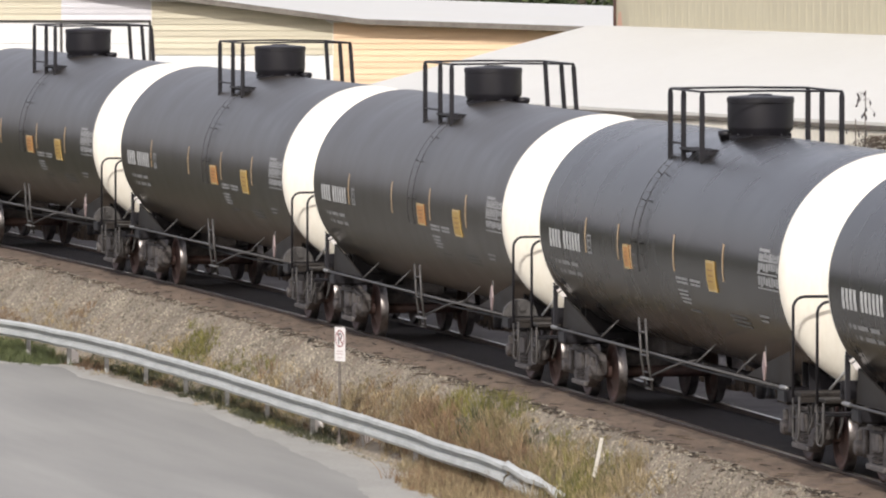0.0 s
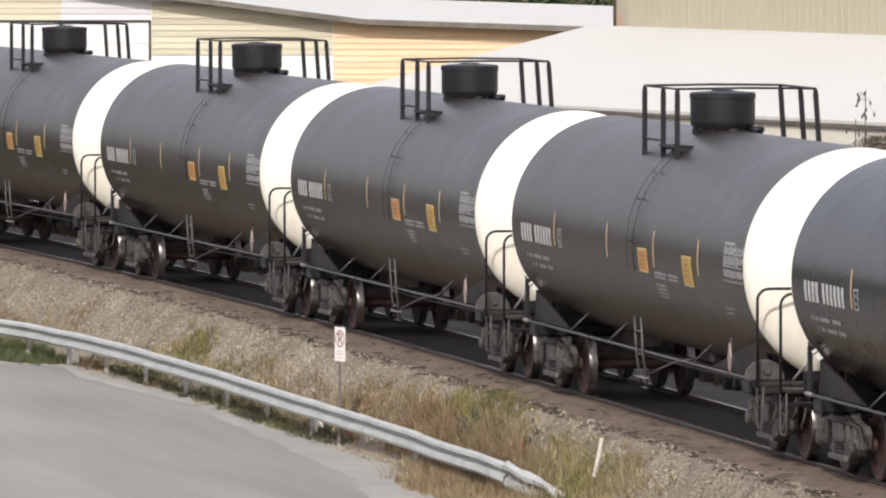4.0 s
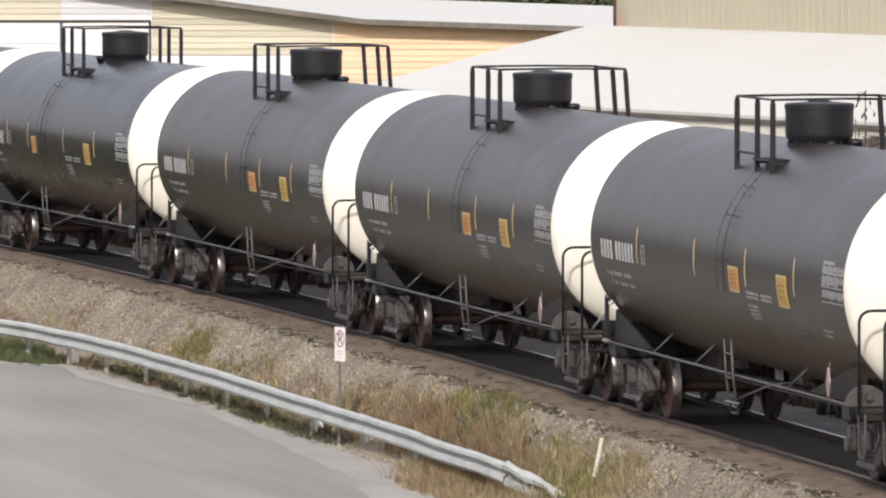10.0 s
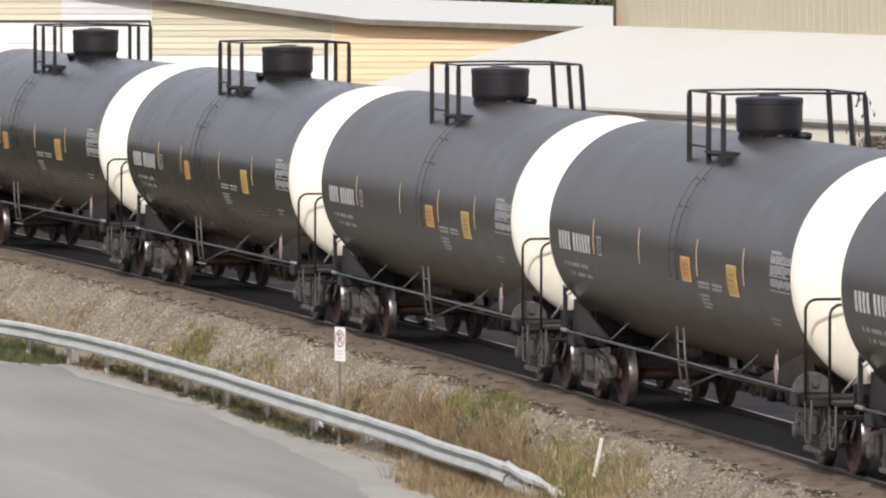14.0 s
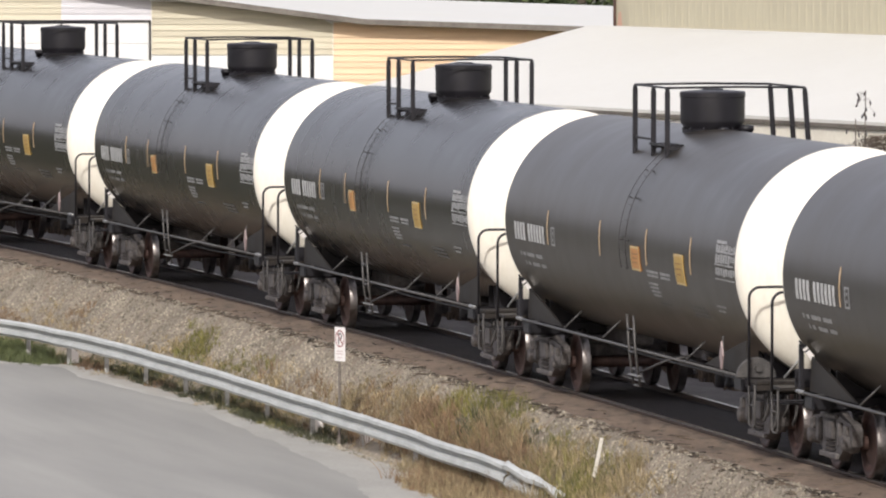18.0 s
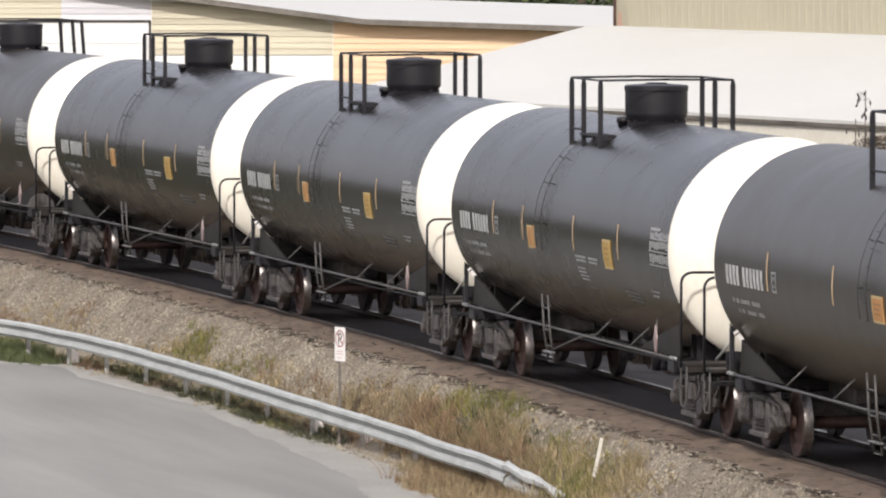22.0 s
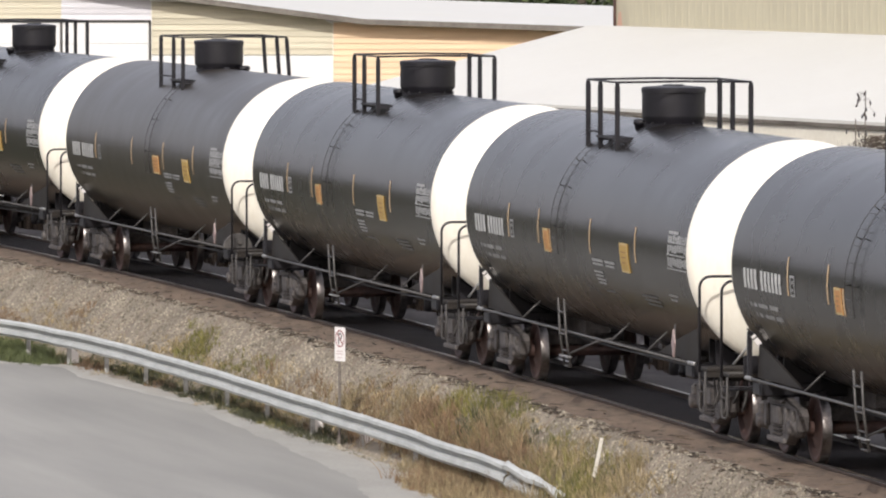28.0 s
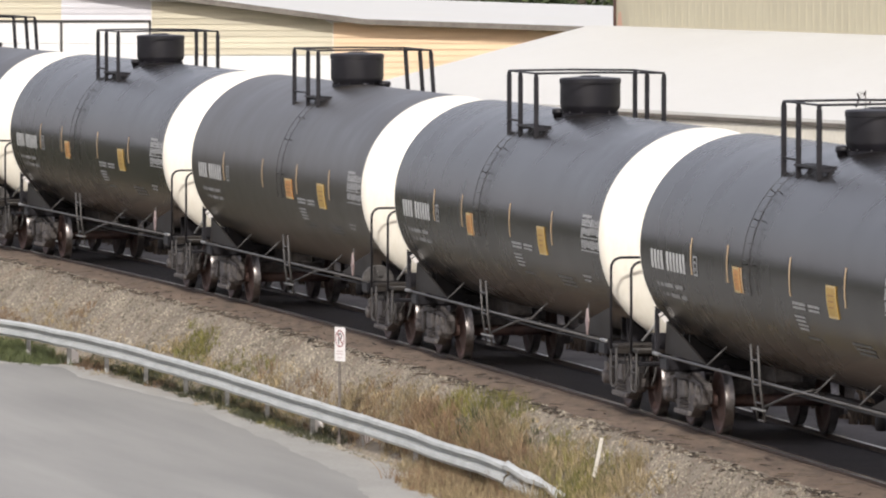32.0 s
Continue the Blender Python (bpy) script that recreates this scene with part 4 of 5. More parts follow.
# ---- guard rail ----
GUARD = ((-18.5, 172.0), (-12.6, 161.5), (-8.37, 154.3), (-7.10, 150.16), (-5.90, 146.26), (-4.73, 141.35), (-3.63, 136.75), (-2.59, 131.84), (-1.62, 127.57), (-0.71, 123.56), (0.13, 119.07), (0.47, 117.64))
GUARD_TOP = -0.65


def guard_line():
    """Even points along the guard rail."""
    pts = [Vector((x, y, 0)) for x, y in GUARD]
    for _ in range(3):
        out = [pts[0]]
        for a, b in zip(pts, pts[1:]):
            out += [a * 0.75 + b * 0.25, a * 0.25 + b * 0.75]
        pts = out + [pts[-1]]
    line, d = [pts[0]], 0.0
    for a, b in zip(pts, pts[1:]):
        seg = (b - a).length
        while d + seg >= 0.25 and seg > 1e-6:
            a = a + (b - a).normalized() * (0.25 - d)
            seg = (b - a).length
            line.append(a)
            d = 0.0
        d += seg
    return line


W_BEAM = ((0.0, 0.0), (0.03, -0.006), (0.062, -0.028), (0.066, -0.078), (0.012, -0.105), (0.0, -0.160), (0.055, -0.182), (0.066, -0.255), (0.03, -0.302), (0.0, -0.31))


# beam faces below the upper ridge, coloured darker as if shaded
GROOVE_AT = [1 if j in (3, 4) else 0 for j in range(20)]
POST_STEPS = (3, 20, 36, 51, 66, 80, 94, 108, 121, 132, 144, 157, 171, 185, 199, 213)  # quarter metres back from the end


def beam_rows(line, lo, hi, dip=None):
    rows = []
    for i in range(lo, hi):
        a, b = line[max(i - 1, 0)], line[min(i + 1, len(line) - 1)]
        d = (b - a).normalized()
        out = Vector((d.y, -d.x, 0))
        if out.x > 0:
            out = -out
        z = GUARD_TOP + 0.012 * noise.noise((i * 0.11, 0, 2)) - (dip(i) if dip else 0)
        row = [line[i] + out * u + Vector((0, 0, z + v)) for u, v in W_BEAM]
        row += [line[i] + out * (u - 0.006) + Vector((0, 0, z + v)) for u, v in W_BEAM[::-1]]
        rows.append(row)
    return rows


def build_guard_rail():
    line = guard_line()
    rail = thing("guard_rail", "weathered galvanised W-beam guard rail on posts beside the road", "guard rail", kind="structure")
    n, step = len(line), 15
    i = n - 1
    while i > 0:
        lo = max(0, i - step)
        attach("beam", sweep_mesh("beam", beam_rows(line, lo, i + 1, lambda k, e=i: 0.006 * (e - k) / step), [GALV, GROOVE], GROOVE_AT, closed=True, smooth=False), rail)
        i -= step
    bm = bmesh.new()
    box(bm, -0.028, 0.028, -0.05, -0.04, -0.75, -0.06)
    box(bm, -0.028, 0.028, 0.04, 0.05, -0.75, -0.06)
    box(bm, -0.005, 0.005, -0.04, 0.04, -0.75, -0.02)
    post = bpy.data.meshes.new("post")
    bm.to_mesh(post)
    bm.free()
    post.materials.append(POST)
    bm = bmesh.new()
    box(bm, -0.05, 0.05, -0.06, 0.06, -0.30, -0.06, bevel=0.008)
    block = bpy.data.meshes.new("spacer_block")
    bm.to_mesh(block)
    bm.free()
    block.materials.append(POST)
    bm = bmesh.new()
    prism(bm, [Vector((-0.03, 0.055, -0.32)), Vector((-0.16, 0.055, -0.42)), Vector((-0.17, 0.055, -0.60)), Vector((-0.03, 0.055, -0.61))], Vector((0, 0.012, 0)))
    reflector = bpy.data.meshes.new("reflector")
    bm.to_mesh(reflector)
    bm.free()
    reflector.materials.append(SIGN_WHITE)
    for back in POST_STEPS:
        k = n - 1 - back
        a, b = line[k - 1], line[min(k + 1, n - 1)]
        turn = math.degrees(math.atan2(b.y - a.y, b.x - a.x)) - 90
        q = line[k]
        p = attach("post", post, rail, at=pose(q.x + 0.13, q.y + 0.03, GUARD_TOP, 0, 0, turn))
        attach("spacer_block", block, p, at=pose(0.07, 0, 0))
        if back in (36, 51, 132):
            attach("reflector", reflector, p, "pale reflector plate")
    # bent and crumpled end section
    last, d = line[-1], (line[-1] - line[-4]).normalized()
    rows = []
    out = Vector((d.y, -d.x, 0))
    out = -out if out.x > 0 else out
    for k in range(15):
        f = k / 14
        q = last + d * (5.4 * f) + Vector((0.10 * f * f, 0, 0))
        twist = -0.35 * f * f + 0.10 * math.sin(f * 9) * f
        z = GUARD_TOP - 0.03 * f - 0.30 * f * f + 0.01 * math.sin(f * 21) * f
        row = []
        for u, v in list(W_BEAM) + [(u - 0.006, v) for u, v in W_BEAM[::-1]]:
            w = u * math.cos(twist) - (v + 0.15) * math.sin(twist)
            h = u * math.sin(twist) + (v + 0.15) * math.cos(twist) - 0.15
            row.append(q + out * (w + 0.03 * math.sin(f * 17 + v * 9) * f) + Vector((0, 0, z + h + 0.02 * math.sin(f * 25 + u * 40) * f)))
        rows.append(row)
    attach("bent_end", sweep_mesh("bent_end", rows[:6], [GALV, GROOVE], GROOVE_AT, closed=True), rail, "crumpled rail end bent to the ground")
    # the torn-off terminal hangs below the break, narrower and more twisted
    loose = []
    for k, row in enumerate(rows[5:]):
        mid = sum(row, Vector()) / len(row)
        sink = Vector((0.02 + 0.012 * k, 0, -0.01 - 0.004 * k))
        loose.append([mid + (q - mid) * (1.30 - 0.02 * k) + sink for q in row])
    attach("torn_terminal", sweep_mesh("torn_terminal", loose, [GALV, GROOVE], GROOVE_AT, closed=True), rail, "torn and twisted rail terminal")
    flap = rows[5][1]
    bm = bmesh.new()
    box(bm, -0.03, 0.04, -0.006, 0.006, -0.02, 0.02, bevel=0.003, m=Matrix.Translation(flap + Vector((0.03, -0.03, 0.0))) @ pose(0, 0, 0, 10, 18, 0))
    part("reflector", bm, RED_LENS, rail, "faded red reflector scrap")
    q = last + d * 2.2
    attach("post", post, rail, at=pose(q.x + 0.16, q.y, GUARD_TOP - 0.25, 12, 8, -8))


# ---- signs and stakes ----
def build_sign():
    sign = thing("no_parking_sign", "small white no-parking sign on a thin steel post beside the road", "road sign", at=pose(-1.60, 127.75, -1.335, 0, 0, -57))
    bm = bmesh.new()
    box(bm, -0.072, -0.028, -0.012, 0.0, 0.0, 1.92, bevel=0.003)
    box(bm, -0.074, -0.066, -0.0, 0.018, 0.0, 1.92)
    box(bm, -0.034, -0.026, -0.0, 0.018, 0.0, 1.92)
    part("post", bm, RUSTY_POST, sign)
    bm = bmesh.new()
    box(bm, -0.155, 0.155, -0.020, -0.016, 1.40, 1.935, bevel=0.0015)
    plate = part("sign_plate", bm, SIGN_WHITE, sign, "white sign plate")
    bm = bmesh.new()
    c, n = 1.755, 40
    for k in range(n):
        a, b = 2 * math.pi * k / n, 2 * math.pi * (k + 1) / n
        bm.faces.new([bm.verts.new((r * math.cos(t), -0.0215, c + r * math.sin(t))) for r, t in ((0.135, a), (0.135, b), (0.112, b), (0.112, a))])
    u = Vector((math.cos(radians(-45)), 0, math.sin(radians(-45))))
    w = Vector((-u.z, 0, u.x))
    bm.faces.new([bm.verts.new(Vector((0, -0.0225, c)) + u * i * 0.115 + w * j * 0.012) for i, j in ((-1, -1), (1, -1), (1, 1), (-1, 1))])
    part("ring", bm, SIGN_RED, plate, "red ring with a slash")
    cu = bpy.data.curves.new("letter", "FONT")
    cu.body, cu.size, cu.align_x, cu.extrude = "P", 0.25, "CENTER", 0.0004
    cu.materials.append(SIGN_BLACK)
    lettering = attach("letter", cu, plate, "black letter", at=pose(0, -0.0208, c - 0.085, 90, 0, 0))
    bm = bmesh.new()
    for z, wd, hh in ((1.555, 0.09, 0.018), (1.515, 0.10, 0.018), (1.455, 0.06, 0.014)):
        box(bm, -wd, wd, -0.0215, -0.0203, z - hh / 2, z + hh / 2)
    part("text_bars", bm, SIGN_PINK, plate, "faded red lines")


def build_stakes():
    q, a = on_line(22.6, -2.37, bed_height(-2.37))
    stake = thing("survey_stake", "weathered white lath stake leaning in the grass", "stake", at=pose(q.x - 0.045, q.y, q.z - 0.05, 0, 11.5, 12))
    bm = bmesh.new()
    box(bm, -0.024, 0.024, -0.010, 0.010, 0.14, 0.69, bevel=0.003)
    part("lath", bm, LATH, stake)
    bm = bmesh.new()
    box(bm, -0.012, 0.012, -0.006, 0.006, 0.0, 0.13)
    part("stake_foot", bm, DARK, stake, "dark buried foot")
    q, a = on_line(23.75, -2.54, bed_height(-2.54))
    marker = thing("marker_post", "short yellow-capped marker post in the grass", "marker post", at=pose(q.x + 0.11, q.y, q.z - 0.02))
    bm = bmesh.new()
    lathe(bm, ((0.05, 0.0), (0.05, 0.10)), 10)
    part("shaft", bm, POST, marker)
    for x in (-0.055, 0.055):
        bm = bmesh.new()
        lathe(bm, ((0.04, 0.08), (0.045, 0.14), (0.03, 0.165)), 10, centre=(x, 0, 0))
        part("cap", bm, HYDRANT, marker, "yellow cap")


# ---- plants ----
def blades(verts, faces, rnd, x, y, z, height, count, spread, width, lean):
    """A tuft of bent blades."""
    for _ in range(count):
        a = rnd.uniform(0, 2 * math.pi)
        h = height * rnd.uniform(0.5, 1.1)
        r = spread * rnd.random()
        bx, by = x + r * math.cos(a), y + r * math.sin(a)
        ln = lean * h * rnd.uniform(0.2, 1.2)
        b = rnd.uniform(0, 2 * math.pi)
        dx, dy = math.cos(b) * ln, math.sin(b) * ln
        w = width * rnd.uniform(0.6, 1.4)
        c = rnd.uniform(0, math.pi)
        wx, wy = math.cos(c) * w, math.sin(c) * w
        k = len(verts)
        for f in (0.0, 0.45, 0.8):
            g = 1 - f * 0.75
            cx, cy, cz = bx + dx * f * f, by + dy * f * f, z + h * f * (1 - 0.18 * f * lean)
            verts += [(cx - wx * g, cy - wy * g, cz), (cx + wx * g, cy + wy * g, cz)]
        verts.append((bx + dx, by + dy, z + h * (1 - 0.18 * lean)))
        faces += [(k, k + 1, k + 3, k + 2), (k + 2, k + 3, k + 5, k + 4), (k + 4, k + 5, k + 6)]


def scatter(name, label, mat, seed, zones):
    """Tufts spread over stretches of the bank: (s0, s1, lat0, lat1, tufts, height, blades, spread, width, lean)."""
    rnd = random.Random(seed)
    verts, faces = [], []
    for s0, s1, l0, l1, n, h, count, spread, width, lean in zones:
        centres = [(rnd.uniform(s0, s1), rnd.uniform(l0, l1)) for _ in range(max(2, n // 9))]
        for _ in range(n):
            cs, cl = rnd.choice(centres)
            s, lat = cs + rnd.gauss(0, 0.5), cl + rnd.gauss(0, 0.14)
            if not (s0 - 0.6 < s < s1 + 0.6 and min(l0, l1) - 0.2 < lat < max(l0, l1) + 0.2):
                continue
            q, _a = on_line(s, lat, bed_height(lat) if abs(lat) < 3.9 else -1.33)
            blades(verts, faces, rnd, q.x, q.y, q.z - 0.03, h * rnd.uniform(0.5, 1.25), count, spread, width, lean)
    thing(name, label, "grass", kind="stuff", me=mesh_of(name, verts, faces, mat))


def build_plants():
    scatter("dry_grass", "tall dry tan grass on the bank", DRY, 3, (
        (5, 12, -2.75, -2.2, 170, 0.22, 20, 0.13, 0.0045, 0.6), (11, 25, -2.9, -2.2, 420, 0.34, 20, 0.14, 0.0045, 0.6), (-6, 6, -2.85, -2.4, 200, 0.26, 16, 0.10, 0.0045, 0.6),
        (-40, -6, -2.85, -2.4, 260, 0.20, 14, 0.11, 0.0045, 0.7), (14.5, 26, -3.5, -2.8, 420, 0.32, 21, 0.12, 0.0045, 0.6),
        (-17, 5, -3.12, -2.9, 30, 0.10, 10, 0.09, 0.007, 0.8)))
    scatter("grass_thatch", "short matted dry grass on the bank", DRY, 9, (
        (4, 13, -2.58, -2.05, 330, 0.13, 12, 0.16, 0.010, 0.9), (13, 26, -2.95, -2.05, 570, 0.13, 12, 0.16, 0.010, 0.9), (-14, 6, -2.72, -2.40, 300, 0.11, 10, 0.16, 0.010, 0.9),
        (-40, -12, -3.6, -2.6, 420, 0.11, 10, 0.16, 0.010, 0.9)))
    scatter("verge_weeds", "dark green low weeds along the bank and guard rail", VERGE, 14, (
        (-17, 6.5, -3.10, -2.72, 720, 0.17, 12, 0.10, 0.009, 0.6), (-2, 3, -3.15, -2.95, 90, 0.17, 12, 0.10, 0.009, 0.6), (11.5, 17.5, -2.55, -2.1, 130, 0.22, 12, 0.14, 0.008, 0.6)))
    scatter("russet_weeds", "dry reddish-brown weeds along the guard rail", RUSSET, 4, (
        (5.5, 11, -2.65, -2.25, 110, 0.28, 14, 0.14, 0.007, 0.6), (9, 13, -2.6, -2.25, 150, 0.32, 14, 0.13, 0.007, 0.6), (13, 20, -2.8, -2.35, 190, 0.38, 14, 0.13, 0.007, 0.5), (14, 18.5, -3.45, -2.95, 230, 0.30, 14, 0.12, 0.007, 0.6),
        (-16.5, -14.5, -3.3, -3.1, 36, 0.22, 12, 0.12, 0.007, 0.6), (-11, -6, -3.1, -2.95, 50, 0.15, 12, 0.12, 0.007, 0.7), (-22, -18, -2.5, -2.25, 24, 0.18, 12, 0.12, 0.007, 0.6),
        (-4, 6, -2.8, -2.3, 80, 0.25, 10, 0.10, 0.007, 0.6), (-40, -24, -2.9, -2.5, 90, 0.20, 10, 0.12, 0.007, 0.6)))
    scatter("lush_grass", "lush green grass at the far end of the guard rail", LUSH, 17, ((-24, -16.5, -4.3, -3.3, 380, 0.24, 14, 0.10, 0.008, 0.5),))
    scatter("green_grass", "patches of green grass on the bank", GREEN, 6, (
        (-11.2, -8.6, -2.5, -2.15, 90, 0.19, 14, 0.15, 0.009, 0.8), (-7.5, -3.5, -2.6, -2.3, 50, 0.16, 12, 0.14, 0.008, 0.7),
        (10.8, 17, -2.3, -1.85, 120, 0.24, 14, 0.16, 0.008, 0.6), (18.5, 24, -2.6, -2.15, 150, 0.28, 13, 0.14, 0.008, 0.5), (-14, 4.5, -3.1, -2.75, 200, 0.15, 12, 0.10, 0.007, 0.6)))


def build_weed():
    """A tall bare weed stalk with seed heads, by the far building."""
    rnd = random.Random(12)
    base = Vector((7.62, 148.0, 0.6))
    weed = thing("tall_weed", "tall dry weed stalks with seed heads by the building", "weed", at=Matrix.Translation(base))
    for k in range(5):
        bm = bmesh.new()
        x, lean, h = rnd.uniform(-0.25, 0.3), rnd.uniform(-0.12, 0.12), rnd.uniform(1.9, 2.7) if k else 3.2
        pts = [(x + lean * f * f, rnd.uniform(-0.02, 0.02), -1.9 + (h + 1.9) * f) for f in (0, 0.3, 0.55, 0.75, 0.9, 1.0)]
        tube(bm, pts, 0.010, 5)
        part("stalk", bm, BARK, weed)
        for j in range(12 if k == 0 else 4):
            f = rnd.uniform(0.88, 1.0)
            root = Vector((x + lean * f * f, 0, -1.9 + (h + 1.9) * f))
            tip = root + Vector((rnd.uniform(-0.16, 0.24), rnd.uniform(-0.05, 0.05), rnd.uniform(-0.10, 0.06)))
            bm = bmesh.new()
            tube(bm, [root, (root + tip) / 2 + Vector((0, 0, 0.05)), tip], 0.004, 4)
            part("twig", bm, BARK, weed)
            droop = pose(tip.x, tip.y, tip.z, rnd.uniform(-12, 12), rnd.uniform(-25, 25), rnd.uniform(0, 360))
            bm = bmesh.new()
            lathe(bm, ((0.003, -0.09), (0.015, -0.065), (0.019, -0.03), (0.011, -0.005), (0.003, 0.01)), 6)
            bm.transform(droop)
            part("seed_head", bm, SEED, weed)
    verts, faces = [], []
    for _ in range(170):
        blades(verts, faces, rnd, 7.98 + rnd.gauss(0, 0.2), 148.2 + rnd.uniform(-1, 1), -0.4, rnd.uniform(2.9, 3.3), 14, 0.14, 0.012, 0.3)
    for _ in range(1500):  # small curled leaves near the tips
        x = 7.9 + rnd.gauss(0, 0.24)
        c = Vector((x, 148.0 + rnd.uniform(-0.6, 0.6), 2.98 - abs(rnd.gauss(0, 0.28)) - 0.35 * max(0, 7.75 - x)))
        u = Vector((rnd.gauss(0, 1), rnd.gauss(0, 1), rnd.gauss(0, 1))).normalized() * rnd.uniform(0.015, 0.04)
        w = u.orthogonal().normalized() * 0.012
        k = len(verts)
        verts += [c - u, c + w, c + u, c - w]
        faces.append((k, k + 1, k + 2, k + 3))
    for _ in range(3600):
        s, lat = rnd.uniform(-105, 45), 2.0 + 1.4 * rnd.random()
        q, _a = on_line(s, lat, bed_height(lat) - 0.03)
        blades(verts, faces, rnd, q.x, q.y, q.z, rnd.uniform(0.3, 0.8), 12, 0.22, 0.020, 0.35)
    thing("brush", "reddish dry brush between the track and the buildings", "shrub", kind="stuff", me=mesh_of("brush", verts, faces, BRUSH))


# ---- buildings beyond the track ----
E_AT, E_DIR, E_IN = Vector((-2.2, 170.0, 0)), Vector((0.432, -0.902, 0)), Vector((0.902, 0.432, 0))


def at_hall(u, v, z):
    return E_AT + E_DIR * u + E_IN * v + Vector((0, 0, z))


def build_hall():
    """The long low hall with the pale roof, beside the track."""
    L = 62.0
    hall = thing("low_hall", "long low cream building with a pale pitched roof beside the track", "building")
    eave, ridge, half = 3.2, 4.56, 5.84
    g = (ridge - eave) / half
    bm = bmesh.new()
    prism(bm, [at_hall(0.25, 0.03, -1.4), at_hall(0.25, 2 * half - 0.03, -1.4), at_hall(0.25, 2 * half - 0.03, eave - 0.086), at_hall(0.25, half, ridge - 0.10), at_hall(0.25, 0.03, eave - 0.086)], E_DIR * (L - 0.5))
    part("wall", bm, CREAM, hall, "cream painted wall")
    for v0, v1, z0, z1 in ((0.0, half, eave, ridge), (half * 2, half, eave, ridge)):
        bm = bmesh.new()
        ring = [at_hall(0, v0, z0), at_hall(0, v1, z1), at_hall(0, v1, z1 - 0.09), at_hall(0, v0, z0 - 0.09)]
        prism(bm, ring, E_DIR * L)
        part("roof", bm, ROOF, hall, "pale weathered roof")
    bm = bmesh.new()
    prism(bm, [at_hall(-0.05, -0.045, eave - 0.06), at_hall(-0.05, -0.006, eave - 0.06), at_hall(-0.05, -0.006, eave - 0.135), at_hall(-0.05, -0.035, eave - 0.135)], E_DIR * (L + 0.1))
    part("gutter", bm, EDGE, hall, "grey metal gutter")
    bm = bmesh.new()
    prism(bm, [at_hall(0, half - 0.12, ridge - 0.024), at_hall(0, half, ridge + 0.012), at_hall(0, half + 0.12, ridge - 0.024)], E_DIR * L)
    part("ridge_cap", bm, ROOF, hall)

    shed = thing("steel_shed", "tall khaki ribbed-steel shed rising behind the low hall", "building")
    v0, u0 = 6.75, -0.49
    bm = bmesh.new()
    prism(bm, [at_hall(u0, v0, -1.4), at_hall(u0, v0 + 18, -1.4), at_hall(u0, v0 + 18, 8.4), at_hall(u0, v0 + 9, 9.6), at_hall(u0, v0, 8.4)], E_DIR * 58)
    part("wall", bm, RIBBED, shed, "khaki steel wall")
    bm = bmesh.new()
    prism(bm, [at_hall(u0 - 0.02, v0 - 0.06, -1.4), at_hall(u0 - 0.02, v0 - 0.006, -1.4), at_hall(u0 - 0.02, v0 - 0.006, 8.3), at_hall(u0 - 0.02, v0 - 0.06, 8.3)], E_DIR * 0.045)
    part("corner_trim", bm, BROWN_TRIM, shed, "dark brown corner trim")
    bm = bmesh.new()
    prism(bm, [at_hall(u0 + 0.06, v0 - 0.004, 4.5), at_hall(u0 + 0.30, v0 - 0.004, 4.5), at_hall(u0 + 0.24, v0 - 0.004, 4.86), at_hall(u0 + 0.10, v0 - 0.004, 4.80)], E_IN * 0.002)
    part("red_stain", bm, STAIN, shed, "washed-out red patch")
    bm = bmesh.new()
    for v in ((v0 - 0.4, v0 + 9, 8.27, 9.64), (v0 + 18.4, v0 + 9, 8.27, 9.64)):
        prism(bm, [at_hall(u0 - 0.2, v[0], v[2]), at_hall(u0 - 0.2, v[1], v[3]), at_hall(u0 - 0.2, v[1], v[3] + 0.08), at_hall(u0 - 0.2, v[0], v[2] + 0.08)], E_DIR * 58.4)
    part("roof", bm, ROOF, shed)
    bm = bmesh.new()
    prism(bm, [at_hall(0, v0 - 0.009, 0), at_hall(0.04, v0 - 0.009, 0), at_hall(0.075, v0 - 0.001, 0), at_hall(-0.035, v0 - 0.001, 0)], Vector((0, 0, 8.2)))
    rib = bpy.data.meshes.new("wall_rib")
    bm.to_mesh(rib)
    bm.free()
    rib.materials.append(RIBBED)
    for k in range(60):
        q = E_DIR * (0.1 + k * 0.305)
        attach("wall_rib", rib, shed, at=Matrix.Translation(q))


WF = 195.0                     # the gable wall of the sided building
RAKE = ((-12.6, 5.70), (-5.45, 4.775), (-1.9, 4.32), (6.5, 4.04))


def rake_at(x):
    for (x0, z0), (x1, z1) in zip(RAKE, RAKE[1:]):
        if x <= x1:
            return z0 + (z1 - z0) * (x - x0) / (x1 - x0)
    return RAKE[-1][1]


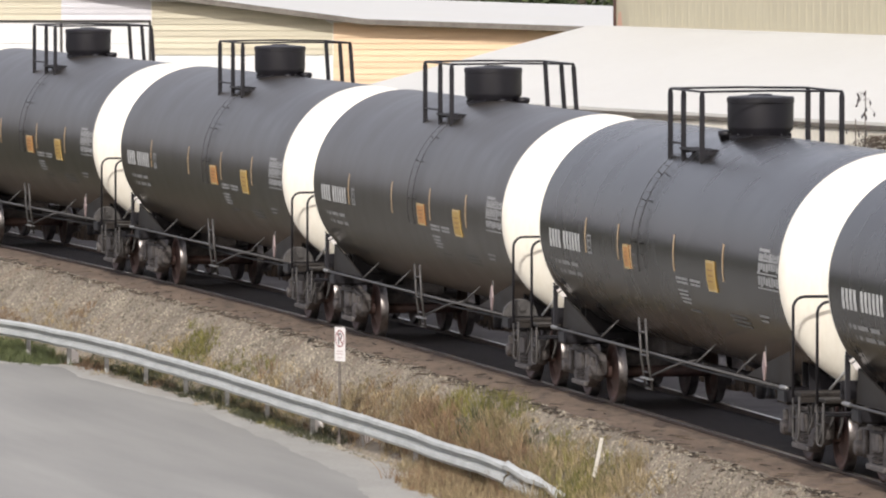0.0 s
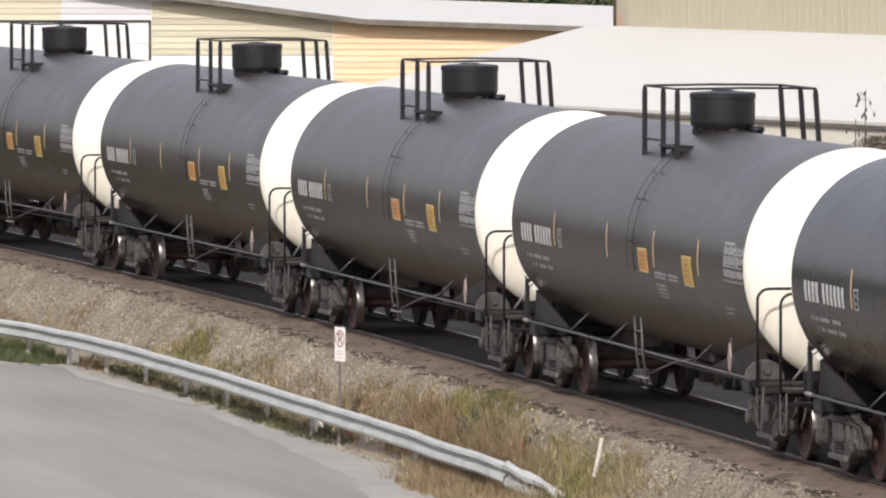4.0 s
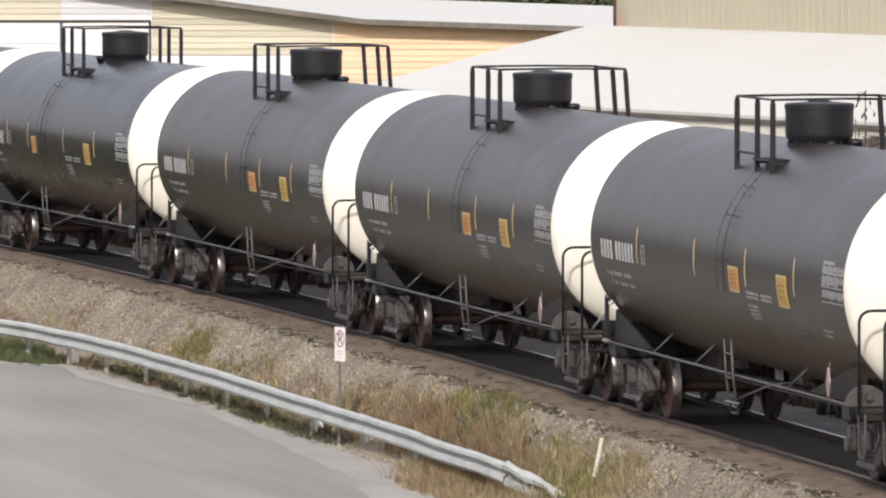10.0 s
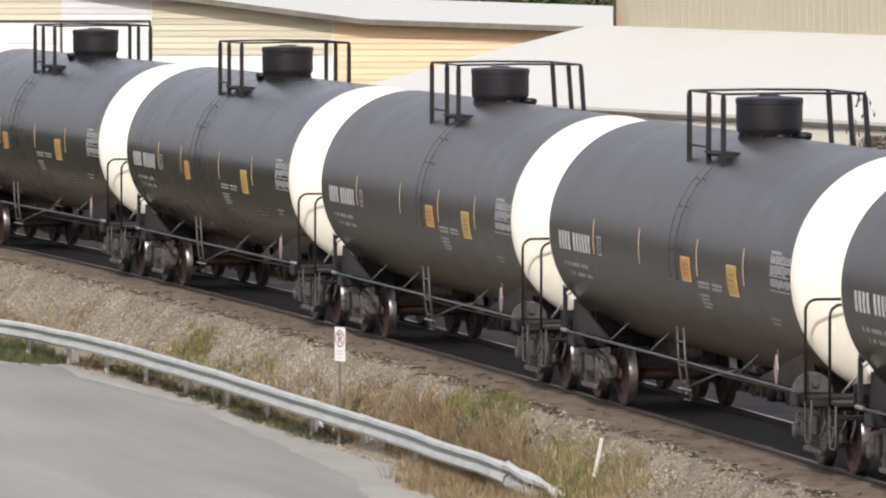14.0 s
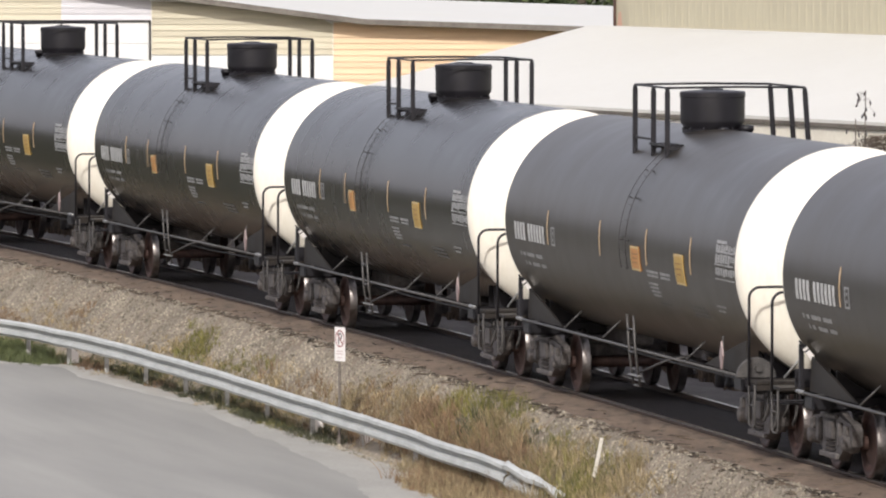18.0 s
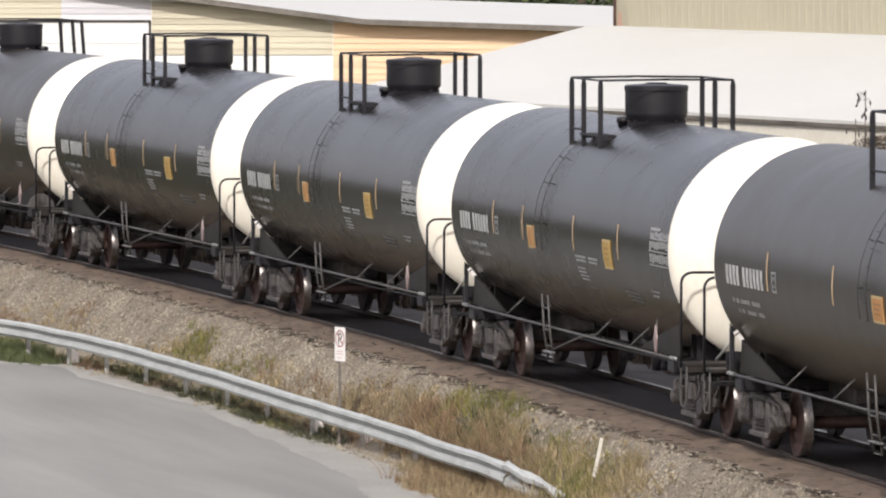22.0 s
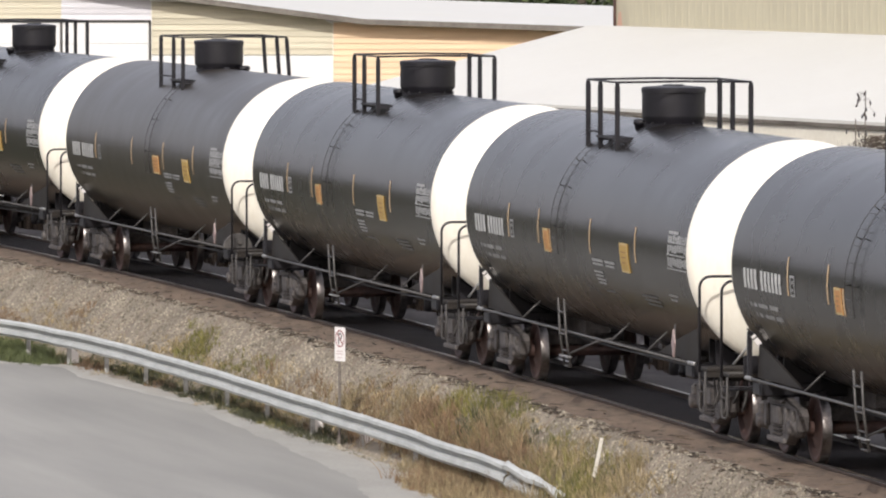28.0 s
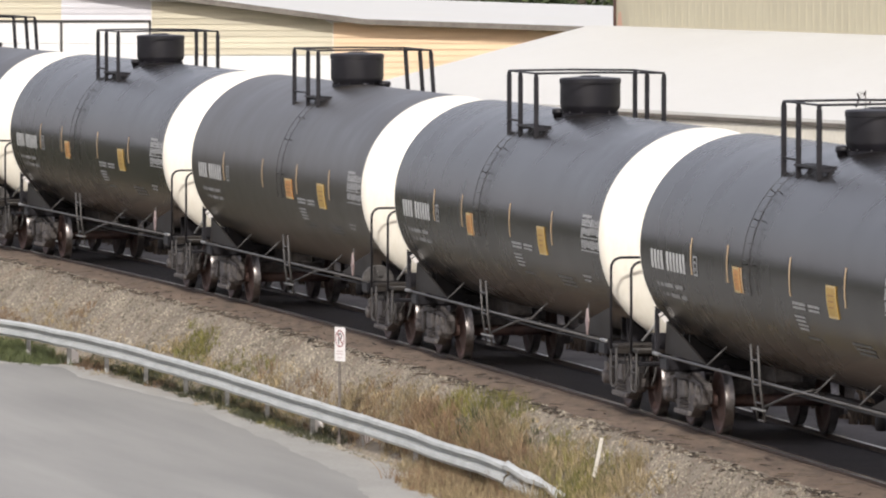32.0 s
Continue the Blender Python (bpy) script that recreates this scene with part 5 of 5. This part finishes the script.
def build_sided_house():
    house = thing("sided_building", "low building with straw and orange lap siding and a pale roof", "building")
    deep = Vector((0, 37.0, 0))
    bm = bmesh.new()
    prism(bm, [Vector((x, WF, z)) for x, z in [(-12.6, -1.4)] + [(x, z - 0.06) for x, z in RAKE] + [(6.5, -1.4)]], deep)
    part("wall", bm, WHITE_WALL, house, "white panelled lower wall")
    bm = bmesh.new()
    front = [Vector((x, WF - 0.42, z)) for x, z in RAKE]
    prism(bm, front + [q - Vector((0, 0, 0.10)) for q in front[::-1]], deep + Vector((0, 0.8, 0)))
    part("roof", bm, ROOF, house, "pale low-pitched roof")
    # edge boards, coloured dark to include the shade below the overhang
    for (x0, z0), (x1, z1) in zip(RAKE, RAKE[1:]):
        bm = bmesh.new()
        prism(bm, [Vector((x0, WF - 0.50, z0 + 0.02)), Vector((x1, WF - 0.50, z1 + 0.02)), Vector((x1, WF - 0.50, z1 - 0.11)), Vector((x0, WF - 0.50, z0 - 0.11))], Vector((0, 0.076, 0)))
        part("bargeboard", bm, EDGE, house, "grey weathered roof edge, darkened for overhang shade")
    # courses of siding, each board its own
    def boards(x0, x1, z0, z1, pitch, mat, name):
        z = z0
        while z < z1:
            top = min(z + pitch, z1)
            def reach(h):
                for (xa, za), (xb, zb) in zip(RAKE, RAKE[1:]):
                    if zb <= h + 0.1 <= za:
                        return min(x1, xa + (za - h - 0.1) / (za - zb) * (xb - xa))
                return x1 if h + 0.1 < RAKE[-1][1] else x0
            xb, xt = reach(z), reach(top)
            if xb - x0 > 0.2:
                xt = max(xt, x0 + 0.05)
                me = mesh_of(name, [(x0, WF - 0.030, z), (xb, WF - 0.030, z), (xt, WF - 0.008, top), (x0, WF - 0.008, top), (x0, WF - 0.001, z), (xb, WF - 0.001, z), (xt, WF - 0.001, top), (x0, WF - 0.001, top)],
                             [(0, 1, 2, 3), (4, 5, 1, 0), (1, 5, 6, 2), (4, 0, 3, 7), (3, 2, 6, 7)], mat)
                attach(name, me, house)
            z += pitch
    boards(-12.5, -9.12, 4.31, 5.6, 0.145, SIDING_Y, "siding_board")
    boards(-9.12, -6.98, 4.31, 5.2, 0.145, SIDING_W, "siding_board")
    boards(-6.96, -2.64, 3.48, 4.75, 0.145, SIDING_Y, "siding_board")
    boards(-2.62, 6.3, 2.3, 4.25, 0.145, SIDING_O, "siding_board")
    # white overhead doors under a dark lintel
    bm = bmesh.new()
    box(bm, -12.5, -6.98, WF - 0.06, WF - 0.002, 4.255, 4.305)
    part("lintel", bm, DARK, house, "dark lintel strip")
    for x in (-9.12, -7.0):
        bm = bmesh.new()
        box(bm, x - 0.022, x + 0.022, WF - 0.055, WF - 0.002, 1.2, 4.25)
        part("door_jamb", bm, DARK, house)
    for x0, x1 in ((-12.4, -9.16), (-9.08, -7.04)):
        bm = bmesh.new()
        box(bm, x0, x1, WF - 0.02, WF - 0.002, 1.25, 4.24)
        door = part("overhead_door", bm, WHITE_WALL, house, "white sectional overhead door")
        for k in range(6):
            bm = bmesh.new()
            box(bm, x0, x1, WF - 0.04, WF - 0.019, 1.25 + k * 0.5, 1.25 + k * 0.5 + 0.49, bevel=0.006)
            part("door_section", bm, WHITE_WALL, door)


def build_trees():
    rnd = random.Random(31)
    for i in range(7):
        x, y = -6 + i * 5.2, 262 + rnd.uniform(-6, 10)
        h = rnd.uniform(7, 10)
        tree = thing("tree", "dark green broadleaf tree beyond the buildings", "tree", "trees behind the buildings", at=pose(x, y, -1.4))
        bm = bmesh.new()
        tube(bm, [(0, 0, 0), (0.1, 0, h * 0.3), (0.0, 0.1, h * 0.6), (0.1, 0, h * 0.85)], 0.2, 8)
        for k in range(6):
            a = k * 1.1
            tube(bm, [(0.05, 0, h * (0.3 + 0.07 * k)), (math.cos(a) * 1.0, math.sin(a) * 1.0, h * (0.45 + 0.07 * k)), (math.cos(a) * 1.9, math.sin(a) * 1.9, h * (0.52 + 0.07 * k))], 0.06, 5)
        part("trunk", bm, BARK, tree)
        verts, faces = [], []
        for k in range(2600):
            d = Vector((rnd.gauss(0, 1), rnd.gauss(0, 1), rnd.gauss(0, 1))).normalized() * (0.45 + 0.55 * rnd.random() ** 0.4)
            c = Vector((d.x * 2.9, d.y * 2.9, h * 0.62 + d.z * h * 0.36)) * (1 + 0.18 * noise.noise(d * 3))
            u = Vector((rnd.gauss(0, 1), rnd.gauss(0, 1), rnd.gauss(0, 1))).normalized() * 0.17
            w = u.orthogonal().normalized() * 0.11
            k0 = len(verts)
            verts += [c - u, c + w, c + u, c - w]
            faces.append((k0, k0 + 1, k0 + 2, k0 + 3))
        attach("crown", mesh_of("crown", verts, faces, LEAF), tree)


build_ground()
build_road()
build_shoulder()
build_bed()
build_sided_house()
build_hall()
build_trees()
build_train()
build_guard_rail()
build_sign()
build_stakes()
build_weed()
build_plants()
build_stones()
build_splinters()
build_track()


def motions():
    """The train rolls along the track; each wheelset turns with the distance rolled."""
    times = [k * 0.5 for k in range(65)]
    spins = [k * 32 / 240 for k in range(241)]
    for i, car in enumerate(CARS):
        walk(car, [(t, car_pose(i, t)) for t in times])
        axles = [o for o in car.children_recursive if o.name.split(".")[0] == "wheelset"]
        for j, axle in enumerate(axles):
            x, phase = axle.location.x, (i * 67 + j * 101) % 360
            walk(axle, [(t, pose(x, 0, 0.457) @ Matrix.Rotation(radians(phase) + travelled(t) / 0.457, 4, "Y")) for t in spins])


motions()
